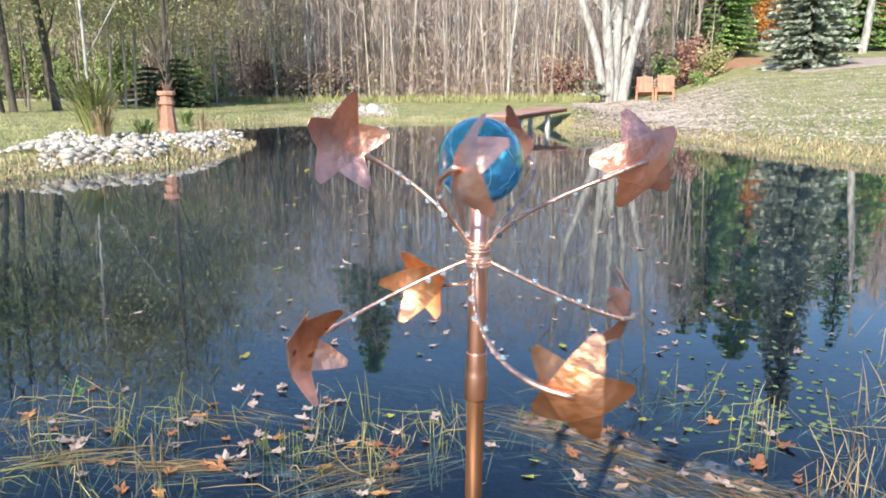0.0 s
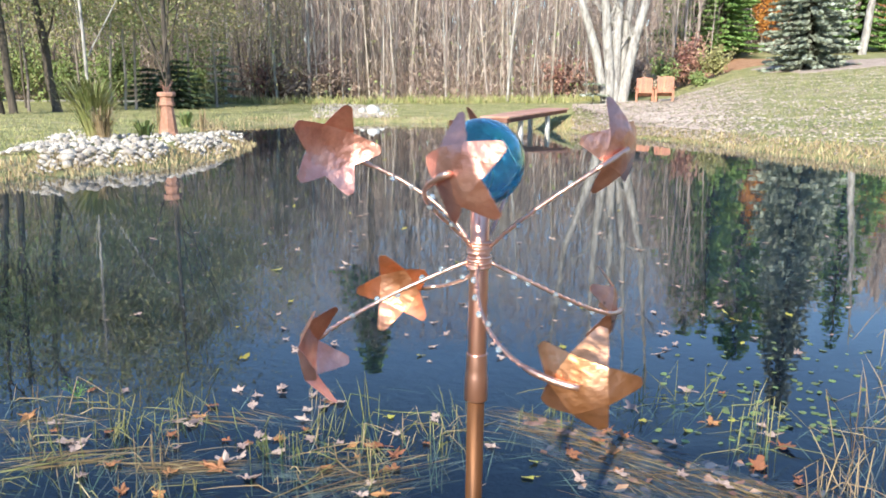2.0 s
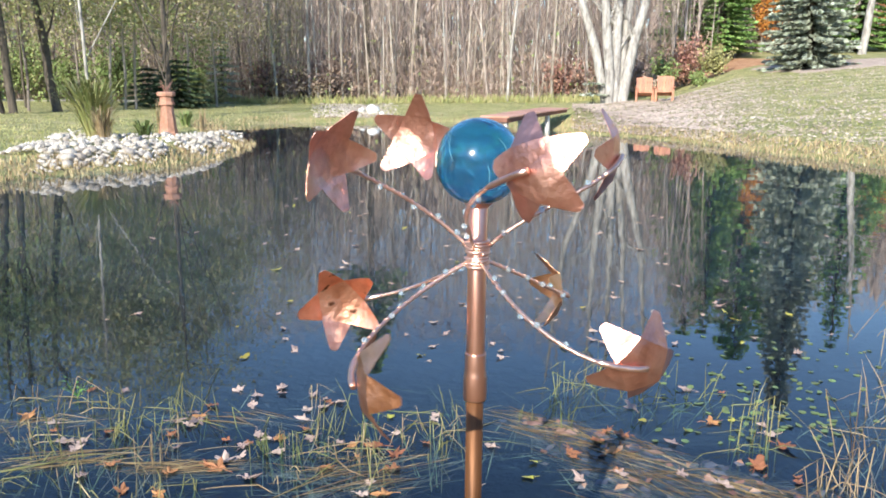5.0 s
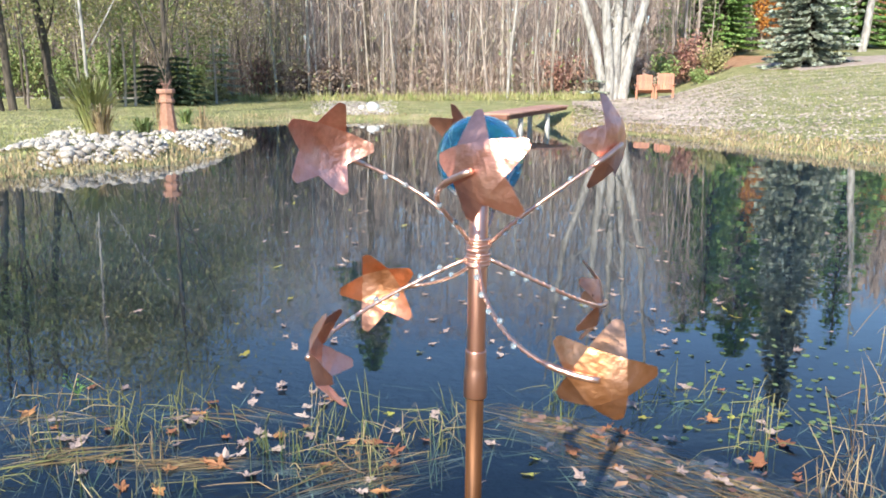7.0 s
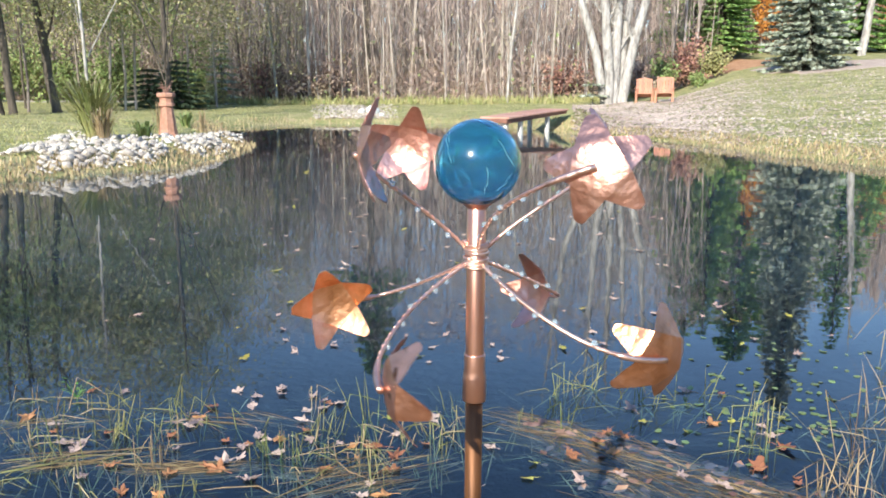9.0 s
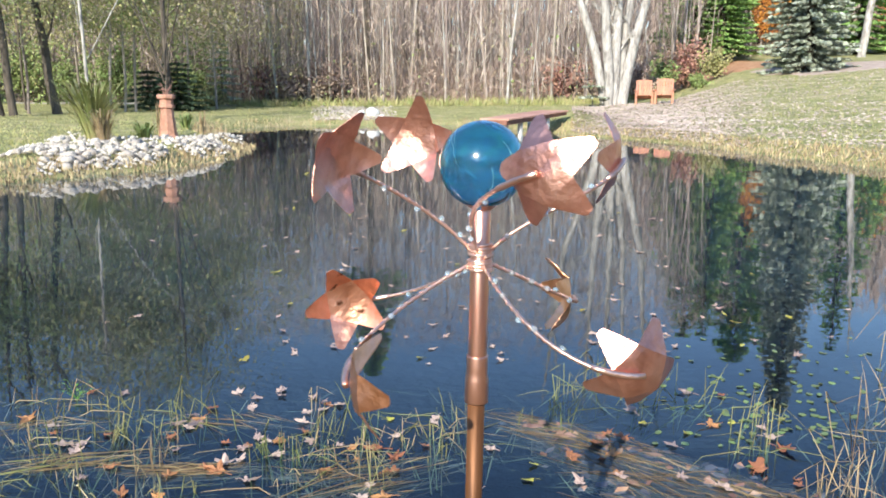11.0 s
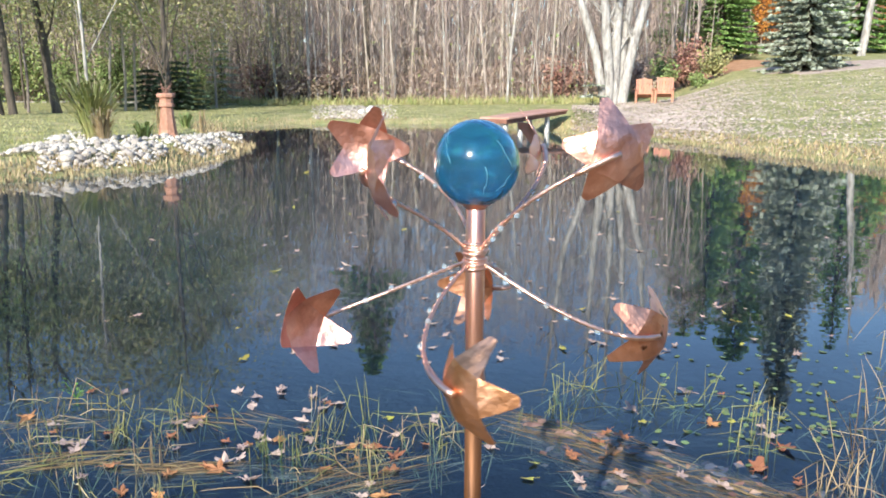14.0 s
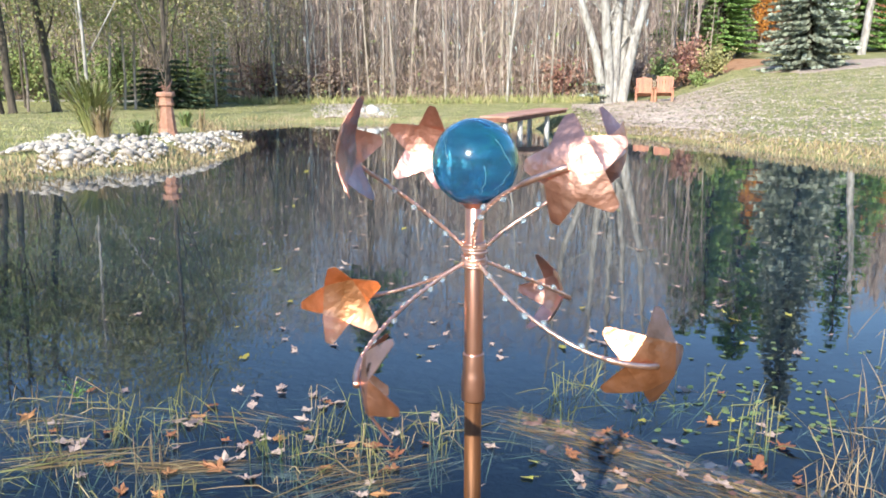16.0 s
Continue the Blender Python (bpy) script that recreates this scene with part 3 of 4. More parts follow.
def bare_tree(px, py, stems, bark, label, h, seed, dd=None, depth=2, crown=None, name="tree"):
    """stems: (offset at the foot, offset at 6 m up, radius), in metres across the line of sight; a fourth number: the height at which it forks off."""
    x, y, z = spot(px, py) if dd is None else ((px - 784) * M_PX * dd, dd, float(land((px - 784) * M_PX * dd, dd)))
    rng = random.Random(seed)
    t = thing(name, pose(x, y, z), label, "tree")
    sh = Shape()
    for o, o6, r, *fork in stems:
        if fork:
            z0 = fork[0]
            limb(sh, rng, Vector((o, 0, z0)), Vector((o6 - o, 0.1, 6 - z0)).normalized(), h - z0 - 1, r, 2, 0.07, 0.02)
            continue
        depthwise = rng.uniform(-0.5, 0.5)
        p0 = Vector((o, depthwise * 0.3, -0.15))
        p1 = Vector((o + (o6 - o) * 0.35, depthwise * 0.6, 2.6))
        p2 = Vector((o6, depthwise, 6.0))
        p3 = Vector((o6 * 1.5 - o * 0.5, depthwise * 1.5, h))
        pts = [p0, p0.lerp(p1, 0.12), p0.lerp(p1, 0.5) + Vector((rng.gauss(0, 0.04), 0, 0)), p1, p1.lerp(p2, 0.5), p2, p2.lerp(p3, 0.5), p3]
        sh.tube(pts, [r * 1.35, r * 1.05, r, r * 0.92, r * 0.8, r * 0.68, r * 0.4, 0.02], 10, False)
        for i in range(9):
            f = rng.uniform(0.28, 0.95)
            k = f * 7
            i0 = min(int(k), 6)
            s = pts[i0].lerp(pts[i0 + 1], k - i0)
            if s.z < 2.2:
                continue
            a = rng.uniform(0, 6.28)
            limb(sh, rng, s, Vector((math.cos(a), math.sin(a) * 0.7, rng.uniform(0.5, 1.4))).normalized(), rng.uniform(1.2, 3.2) * (1.2 - f * 0.6), r * 0.3, depth - 1, 0.16, 0.08)
    part("trunk", sh, bark, t)
    if crown:
        mat_c, count, lo, hi, spread = crown
        c = np.stack([rs.normal(0, spread, count), rs.normal(0, spread, count), rs.triangular(lo - 0.8, lo * 0.5 + hi * 0.5, hi, count)], 1)
        lump = np.array([noise.noise(Vector(p) * 0.7) for p in c])
        c = c[lump > -0.08]
        ob = flakes("crown", c, rs.normal(size=(len(c), 3)), 0.11, 0.075, mat_c, "", "")
        ob.parent = t
    return t


woods()
bare_tree(103, 196, ((0, -0.75, 0.17),), BARK_DARK, "dark leaning trunk of a bare tree", 11, 11, crown=(FOLIAGE_Y, 4200, 3.4, 11, 1.7))
bare_tree(25, 200, ((0, -0.3, 0.14), (-0.45, -0.9, 0.16)), BARK_DARK, "dark twin trunks of a bare tree", 11, 12, crown=(FOLIAGE_G, 4200, 3.2, 10.5, 1.8))
bare_tree(48, 190, ((0, 0.1, 0.05),), BARK_DARK, "thin dark young tree", 8, 13)
bare_tree(174, 190, ((0, -0.02, 0.05), (0.0, 2.6, 0.022, 1.9)), BARK_WHITE, "slim pale birch with one forking limb", 10, 14, dd=24, crown=(FOLIAGE_Y, 1800, 3.6, 10, 1.3))
bare_tree(303, 172, ((0, -0.06, 0.09), (0, -0.9, 0.03, 1.2), (0, 0.9, 0.03, 1.5), (0, 0.6, 0.03, 1.0), (0, -1.3, 0.025, 1.6)), BARK_DARK, "dark upright tree with many bare branches", 9, 15, depth=3, dd=27)
for px, dd, h, leafy in ((60, 31, 12, FOLIAGE_Y), (232, 34, 12, FOLIAGE_G), (392, 39, 12, FOLIAGE_Y), (-90, 27, 11, FOLIAGE_G), (150, 38, 13, FOLIAGE_Y), (-30, 36, 13, FOLIAGE_Y), (250, 35, 14, FOLIAGE_Y), (300, 38, 15, FOLIAGE_G), (345, 36, 14, FOLIAGE_Y), (205, 33, 12.5, FOLIAGE_Y)):
    tagged(bare_tree(px, 180, ((0, rs.normal(0, 0.3), 0.055),), BARK_GREY, "slim grey tree with thinning olive leaves", h, int(200 + dd), dd=dd, crown=(leafy, 17000, 3.2, h - 0.5, 1.35)), group="leafy trees on the far lawn")
bare_tree(632, 166, ((0, 0.1, 0.12),), BARK_GREY, "slim grey bare tree at the edge of the woods", 11, 16)
bare_tree(740, 165, ((0, 0.05, 0.14),), BARK_DARK, "straight dark bare tree at the edge of the woods", 12, 17)
for k, (px, r) in enumerate(((553, 0.15), (505, 0.11), (470, 0.08), (895, 0.13), (886, 0.08), (972, 0.13), (940, 0.07), (838, 0.07), (700, 0.07), (790, 0.08), (420, 0.08), (345, 0.08), (1035, 0.07), (1180, 0.1), (1165, 0.07))):
    tagged(bare_tree(px, 160, ((0, rs.normal(0, 0.3), r * 0.62),), BARK_WHITE if k % 3 == 0 else BARK_GREY, "slim pale bare tree at the edge of the woods", rs.uniform(10, 13), 40 + k, dd=float(edge_of_woods((px - 784) * M_PX)) + rs.uniform(0, 4)), group="pale trees along the woods")
fronts = [o for o in scene.objects if o.get("group") == "pale trees along the woods"]
for k in range(48):
    u = rs.uniform(-0.5, 0.3)
    d = float(edge_of_woods(u)) + rs.uniform(0, 9)
    copy_thing(fronts[k % len(fronts)], pose(u * d, d, float(land(u * d, d)), 0, 0, rs.uniform(0, 360)))
big = bare_tree(1085, 181, ((-0.32, -2.1, 0.22), (-0.22, -0.75, 0.24), (0.0, 0.1, 0.25), (0.22, 0.85, 0.22), (0.38, 1.6, 0.24)), BARK_WHITE, "large pale maple with five trunks from one foot", 14, 30, depth=3)
bare_tree(1523, 95, ((0, 0.5, 0.22),), BARK_WHITE, "pale bare trunk beside the mulch bed", 12, 31)


def conifer(px, py, h, r, needles, label, seed, dd=None, dense=1.0, low=0.05, power=0.85, full=1.0, droop=0.22):
    x, y, z = spot(px, py) if dd is None else ((px - 784) * M_PX * dd, dd, float(land((px - 784) * M_PX * dd, dd)))
    g = np.random.RandomState(seed)
    t = thing("conifer", pose(x, y, z, 0, 0, seed * 37), label, "tree")
    sh = Shape()
    sh.tube([(0, 0, -0.1), (0, 0, h * 0.5), (0, 0, h)], [0.018 * h, 0.011 * h, 0.01], 8, False)
    cs, ws, ls = [], [], []
    tiers = int(h * 2.6 * full)
    for i in range(tiers):
        f = low + (1 - low) * i / tiers
        reach = r * (1 - f) ** power * g.uniform(0.85, 1.1) + 0.15
        count = int(7 + 6 * (1 - f))
        for j in range(count):
            a = 2 * math.pi * (j + g.uniform(0, 0.8)) / count + i
            ln = reach * g.uniform(0.8, 1.1)
            drop = -droop * ln
            o = Vector((0, 0, f * h))
            mid = o + Vector((math.cos(a) * ln * 0.55, math.sin(a) * ln * 0.55, drop * 0.7))
            end = o + Vector((math.cos(a) * ln, math.sin(a) * ln, drop * 0.75))
            sh.tube([o, mid, end], [0.03, 0.02, 0.006], 3, False)
            k = int((10 + ln * 24) * dense)
            s = g.uniform(0.15, 1, k)
            b = np.where(s[:, None] < 0.55, np.array(o) + (np.array(mid) - np.array(o)) * (s[:, None] / 0.55), np.array(mid) + (np.array(end) - np.array(mid)) * ((s[:, None] - 0.55) / 0.45))
            lat = g.choice([-1, 1], k)[:, None] * np.array([-math.sin(a), math.cos(a), 0])
            w = lat * g.uniform(0.3, 1, k)[:, None] + np.array([math.cos(a), math.sin(a), 0]) * 0.8 + np.array([0, 0, -1]) * g.uniform(-0.1, 0.4, k)[:, None]
            L = g.uniform(0.12, 0.3, k) * (0.6 + 0.3 * ln)
            w /= np.linalg.norm(w, axis=1, keepdims=True)
            cs.append(b + w * L[:, None] * 0.45)
            ws.append(w)
            ls.append(L)
    part("trunk", sh, BARK_DARK, t)
    c, w, L = np.concatenate(cs), np.concatenate(ws), np.concatenate(ls)
    up = np.tile([[0.0, 0.0, 1.0]], (len(c), 1)) + g.normal(0, 1.1, (len(c), 3))
    ob = flakes("crown", c, w, L, L * 0.55, needles, "", "", up)
    ob.parent = t
    return t


conifer(1428, 122, 14, 2.05, NEEDLE_B, "tall blue spruce with drooping layered boughs", 1, low=0.0, dense=2.0, power=0.6, full=1.5, droop=0.32)
conifer(1500, 100, 13, 3.2, NEEDLE_G, "dark green spruce behind a blue one", 2, dd=52, dense=1.5)
conifer(1262, 105, 14, 2.4, NEEDLE_G, "broad green pine above brown mulch", 3, dd=56, low=0.1, dense=1.6, power=0.6)
conifer(1215, 110, 10, 2.6, NEEDLE_G, "green pine at the edge of the woods", 4, dd=55)
conifer(1228, 105, 15.5, 3.6, NEEDLE_G, "tall green pine with a broad crown", 21, dd=60, low=0.12, power=0.5, dense=1.8)
conifer(1322, 100, 17, 4.2, NEEDLE_G, "tall green pine with a broad crown", 22, dd=62, low=0.3, power=0.5, dense=1.8)
conifer(1385, 100, 16.5, 4.0, NEEDLE_G, "tall green pine with a broad crown", 23, dd=65, low=0.25, power=0.5, dense=1.6)
conifer(655, 160, 15.5, 3.1, NEEDLE_G, "tall spruce standing over the bare woods", 24, dd=46, low=0.6, dense=1.0, power=0.6)
conifer(325, 176, 2.3, 1.3, NEEDLE_D, "small dark spruce on the far lawn", 5, dd=36, dense=2.5, full=1.7, power=0.6)
conifer(274, 176, 2.0, 1.2, NEEDLE_D, "small dark spruce on the far lawn", 6, dd=38, dense=2.5, full=1.7, power=0.6)
conifer(402, 165, 3.6, 1.1, NEEDLE_B, "young bluish spruce against the woods", 7, dd=43)
conifer(1045, 160, 1.5, 0.7, NEEDLE_B, "small bluish shrub spruce by a pale tree", 8, dd=38)
conifer(-250, 170, 13, 3.5, NEEDLE_G, "dark green spruce beside the lawn", 9, dd=40)
conifer(1900, 100, 12, 3.5, NEEDLE_G, "dark green spruce on the slope", 10, dd=42)


def shrub(px, py, dd, w, h, leafmat, label, seed, count=1500):
    x = (px - 784) * M_PX * dd
    z = float(land(x, dd))
    g = np.random.RandomState(seed)
    t = thing("shrub", pose(x, dd, z), label, "shrub")
    sh = Shape()
    tips = []
    for i in range(26):
        a, q = g.uniform(0, 6.28), g.uniform(0.1, 1)
        tip = Vector((math.cos(a) * w * q * 0.5, math.sin(a) * w * q * 0.5, h * g.uniform(0.5, 1.0) * (1.1 - 0.4 * q)))
        tips.append(tip)
        sh.tube([(0, 0, -0.05), tip * 0.5 + Vector((0, 0, 0.2 * h)), tip], [0.03, 0.018, 0.005], 4, False)
    part("branchwork", sh, BARK_DARK, t)
    pick = np.array([list(tips[i]) for i in g.randint(0, 26, count)])
    f = g.uniform(0.35, 1.05, (count, 1))
    c = pick * f + g.normal(0, 0.13 * w, (count, 3)) * (0.5, 0.5, 0.4)
    c[:, 2] = np.abs(c[:, 2])
    ob = flakes("crown", c, g.normal(size=(count, 3)), 0.17, 0.11, leafmat, "", "")
    ob.parent = t
    return t


shrub(1205, 118, 46, 3.4, 2.9, FOLIAGE_R, "dull red shrub before the woods", 1, 2200)
shrub(1165, 130, 44, 2.2, 2.2, FOLIAGE_G, "green shrub before the woods", 2)
shrub(1255, 112, 45, 2.2, 1.8, FOLIAGE_Y, "olive shrub before brown mulch", 3)
shrub(1343, 60, 60, 3.0, 7.0, FOLIAGE_O, "small tree with orange autumn leaves", 4, 3000)
shrub(1560, 60, 64, 5.0, 6.0, FOLIAGE_O, "small tree with orange autumn leaves", 14, 2500)
shrub(1120, 140, 43, 2.6, 1.9, BRUSH, "brown leafless shrub before the woods", 5)
shrub(540, 160, 44, 4.0, 2.4, BRUSH, "brown leafless shrub before the woods", 6, 1800)
shrub(480, 160, 45, 3.4, 2.6, FOLIAGE_R, "dull red shrub before the woods", 7)
shrub(350, 168, 44, 2.4, 2.4, FOLIAGE_G, "green shrub on the far lawn", 8)
shrub(225, 172, 42, 3.0, 3.4, FOLIAGE_G, "tall green shrub on the far lawn", 9, 2200)
shrub(140, 172, 44, 3.0, 3.0, FOLIAGE_G, "tall green shrub on the far lawn", 10)
shrub(60, 172, 46, 4.0, 4.0, FOLIAGE_G, "tall green shrub on the far lawn", 11, 2200)
shrub(385, 168, 42, 1.8, 1.0, FOLIAGE_Y, "low yellowing shrub on the far lawn", 12)
shrub(600, 160, 44, 3.6, 2.6, BRUSH, "brown leafless shrub before the woods", 15, 1800)
shrub(985, 150, 43, 2.6, 2.8, FOLIAGE_R, "dull red shrub before the woods", 16, 900)
shrub(1010, 150, 45, 2.4, 3.2, FOLIAGE_R, "dull red shrub before the woods", 17, 700)
shrub(1225, 128, 41, 1.2, 0.8, FOLIAGE_G, "low green shrub before the woods", 13, 800)


def ground_patch(name, cx, cy, rx, ry, material, label, turn=0.0, seed=0):
    sh = Shape()
    k, rings = 40, 8
    vs = []
    for j in range(rings + 1):
        for i in range(k):
            a = 2 * math.pi * i / k
            q = (j / rings) * (1 + 0.14 * math.sin(3 * a + seed) + 0.08 * math.sin(7 * a + 2 * seed))
            x, y = rx * q * math.cos(a), ry * q * math.sin(a)
            X, Y = cx + x * math.cos(turn) - y * math.sin(turn), cy + x * math.sin(turn) + y * math.cos(turn)
            vs.append((X, Y, float(land(X, Y)) + 0.05 - 0.07 * (j == rings)))
    fs = [(j * k + i, j * k + (i + 1) % k, (j + 1) * k + (i + 1) % k, (j + 1) * k + i) for j in range(rings) for i in range(k)]
    sh.add(vs, fs)
    return thing(name, Matrix(), label, name.replace("_", " "), kind="structure", data=sh.mesh(name, material))


mx, my, _ = spot(1305, 119)
ground_patch("mulch_bed", mx + 0.5, my + 6, 3.6, 6.2, MULCH, "orange-brown pine needle mulch on a slope", 0.0, 1)
mx, my, _ = spot(1545, 119)
ground_patch("mulch_bed", mx + 0.6, my + 4.2, 4.5, 4.2, LITTER, "pale leaf litter below a pale tree", 0.0, 2)
mx, my, _ = spot(120, 177)
ground_patch("gravel_path", mx, my, 13, 0.9, PATH, "pale gravel path across the lawn", 0.05, 3)

# ---- shore: leaves, grass, stones ----
k = 34000
lx, ly = [], []
while len(lx) < k:
    px, py = rs.uniform(1010, 1568), 120 + 150 * rs.rand() ** 1.0
    w = 0.12 + 0.88 / (1 + math.exp((px - 1255) / 35))
    if rs.rand() < w:
        d = rs.uniform(12, 42)
        x = (px - 784) * M_PX * d
        if shore_distance(x, d) > 0.1 and d < 38:
            lx.append(x), ly.append(d)
lx, ly = np.array(lx), np.array(ly)
way = np.stack([rs.normal(size=k), rs.normal(size=k), rs.normal(0, 0.08, k)], 1)
flakes("fallen_leaves", np.stack([lx, ly, land(lx, ly) + 0.035], 1), way, rs.uniform(0.05, 0.12, k), rs.uniform(0.035, 0.075, k), mat("bleached_fallen_leaves", (0.42, 0.32, 0.26), (0.68, 0.57, 0.5), 0.7, 0.8, 0, 0, 20, None, 0.3, True),
       "bleached fallen leaves on the lawn", "leaves", np.tile([[-0.1, -0.25, 1.0]], (k, 1)) + rs.normal(0, 0.16, (k, 3)))


def turf(name, k, lo, hi, h0, h1, material, label, u0=-0.75, u1=0.75, d1=45):
    x, y = [], []
    while len(x) < k:
        u, d = rs.uniform(u0, u1, 4000), 9 + (d1 - 9) * rs.rand(4000) ** 1.2
        s = shore_distance(u * d, d)
        ok = (s > lo) & (s < hi)
        x += (u * d)[ok].tolist()
        y += d[ok].tolist()
    x, y = np.array(x[:k]), np.array(y[:k])
    h = rs.uniform(h0, h1, k)
    way = np.stack([rs.normal(0, 0.35, k), rs.normal(0, 0.35, k), np.ones(k)], 1)
    flakes(name, np.stack([x, y, np.maximum(land(x, y), -0.05) + h * 0.4], 1), way, h, rs.uniform(0.012, 0.03, k), material, label, "grass")


turf("shore_grass", 7500, -0.25, 0.6, 0.05, 0.17, STRAW, "straw-coloured grass along the waterline")
turf("lawn_grass", 36000, 0.2, 26, 0.03, 0.08, LAWN_BLADE, "short yellowing lawn grass")

k = 5500
u = rs.uniform(-0.32, 0.24, k)
d = edge_of_woods(u) + rs.uniform(-2.2, 1.2, k)
hh = rs.uniform(0.12, 0.5, k) * (0.5 + rs.rand(k))
way = np.stack([rs.normal(0, 0.3, k), rs.normal(0, 0.3, k), np.ones(k)], 1)
flakes("tall_grass", np.stack([u * d, d, land(u * d, d) + hh * 0.4], 1), way, hh, rs.uniform(0.03, 0.06, k), LAWN_BLADE, "tall yellowing grass along the woods", "grass")

STONES = []
for s in range(6):
    bm = bmesh.new()
    bmesh.ops.create_icosphere(bm, subdivisions=2, radius=1)
    for v in bm.verts:
        v.co *= 0.8 + 0.35 * noise.noise(v.co * 1.3 + Vector((s * 5, 0, 0)))
        v.co.z *= 0.68
    me = bpy.data.meshes.new("stone")
    bm.to_mesh(me)
    bm.free()
    me.materials.append(ROCK)
    me.polygons.foreach_set("use_smooth", [True] * len(me.polygons))
    STONES.append(me)
rx, ry, rz = spot(220, 255)
border = thing("rock_border", pose(rx, ry, 0), "heaped pale field stones edging the pond", "rocks")
placed = 0
while placed < 300:
    px = rs.uniform(-60, 425)
    lo = np.interp(px, [-60, 0, 100, 200, 300, 400, 425], [318, 312, 302, 294, 286, 268, 254])
    hi = np.interp(px, [-60, 0, 60, 120, 200, 330, 400, 425], [285, 275, 255, 236, 240, 240, 232, 238])
    py = rs.uniform(hi, lo)
    x, y, z = spot(px, py, 24, 0.15)
    if noise.noise((x * 1.1, y * 1.1, 3.0)) < -0.12:
        continue
    size = rs.uniform(0.04, 0.085) * (1.5 if rs.rand() < 0.12 else 1.0)
    lift = 0.1 * math.sin(math.pi * (py - hi) / max(1, lo - hi))
    part("stone", STONES[placed % 6], None, border, at=pose(x - rx, y - ry, z + size * 0.3 + lift, rs.uniform(-25, 25), rs.uniform(-25, 25), rs.uniform(0, 360)) @ Matrix.Diagonal((size, size * rs.uniform(0.8, 1.2), size, 1)))
    placed += 1

rubble = Shape()
for i in range(1500):
    px = rs.uniform(-60, 430)
    lo = np.interp(px, [-60, 0, 100, 200, 300, 400, 425], [320, 314, 304, 296, 288, 270, 256])
    hi = np.interp(px, [-60, 0, 60, 120, 200, 330, 400, 425], [283, 272, 250, 230, 236, 236, 229, 236])
    py = rs.uniform(hi, lo)
    x, y, z = spot(px, py, 24, 0.15)
    if noise.noise((x * 1.1, y * 1.1, 3.0)) < -0.2:
        continue
    q = rs.uniform(0.02, 0.055)
    lift = 0.09 * math.sin(math.pi * (py - hi) / max(1, lo - hi))
    ring = [(x + q * rs.uniform(0.7, 1.2) * math.cos(a), y + q * rs.uniform(0.7, 1.2) * math.sin(a), z + lift + q * rs.uniform(-0.3, 0.4)) for a in (0, 1.05, 2.1, 3.15, 4.2, 5.25)]
    rubble.add(ring + [(x, y, z + lift + q * 0.9), (x, y, z + lift - q * 0.5)], [(j, (j + 1) % 6, 6) for j in range(6)] + [((j + 1) % 6, j, 7) for j in range(6)])
tagged(new("rubble", rubble.mesh("rubble", mat("pale_rubble", (0.45, 0.4, 0.35), (0.8, 0.76, 0.7), 5, 0.85, 0, 0, 30, None, 0.35, True), False)), "small pale rubble between the shore stones", "rubble", kind="stuff")

for px, py, r in ((660, 200, 0.3), (641, 198, 0.17), (676, 203, 0.12)):
    x, y, z = spot(px, py)
    thing("boulder", pose(x, y, z + r * 0.45, 0, 0, px) @ Matrix.Diagonal((r, r, r * 1.25, 1)), "rounded white stone at the water's edge", "stone", "white stones", data=STONES[int(r * 20) % 6].copy())
for o in [o for o in scene.objects if o.name.startswith("boulder")]:
    o.data.materials[0] = WHITE
gravel = Shape()
for i in range(1300):
    px, py = rs.normal(628, 36), 208 - 26 * rs.rand()
    if not 553 < px < 706:
        continue
    x, y, z = spot(px, py, 45, 0.1)
    q = rs.uniform(0.03, 0.08)
    ring = [(x + q * rs.uniform(0.7, 1.2) * math.cos(a), y + q * rs.uniform(0.7, 1.2) * math.sin(a), z + q * rs.uniform(-0.2, 0.4)) for a in (0, 1.26, 2.51, 3.77, 5.03)]
    gravel.add(ring + [(x, y, z + q * 0.9), (x, y, z - q * 0.5)], [(j, (j + 1) % 5, 5) for j in range(5)] + [((j + 1) % 5, j, 6) for j in range(5)])
tagged(new("gravel", gravel.mesh("gravel", mat("far_bank_gravel", (0.3, 0.26, 0.22), (0.56, 0.5, 0.44), 5, 0.9, 0, 0, 30, None, 0.35, True), False)), "pale coarse gravel on the far bank", "gravel", kind="stuff")


def tuft(name, px, py, blades, h, spread, material, label, seed, width=0.012):
    """A clump of arching blades."""
    g = random.Random(seed)
    x, y, z = spot(px, py)
    sh = Shape()
    for i in range(blades):
        a = g.uniform(0, 6.28)
        hh, lean = h * g.uniform(0.5, 1.0), spread * g.uniform(0.1, 1.0)
        d = Vector((math.cos(a), math.sin(a), 0))
        s = Vector((-math.sin(a), math.cos(a), 0)) * width
        o = d * g.uniform(0, 0.12)
        c = [o, o + d * lean * 0.3 + Vector((0, 0, hh * 0.6)), o + d * lean * 0.75 + Vector((0, 0, hh * 0.95)), o + d * lean * 1.2 + Vector((0, 0, hh * 0.9))]
        v = []
        for q, w in zip(c, (0.7, 1.0, 0.7, 0.05)):
            v += [q - s * w, q + s * w]
        sh.add(v, [(0, 1, 3, 2), (2, 3, 5, 4), (4, 5, 7, 6)])
    return thing(name, pose(x, y, z - 0.02), label, "plant", kind="stuff" if name == "dry_weed" else "", data=sh.mesh(name, material))


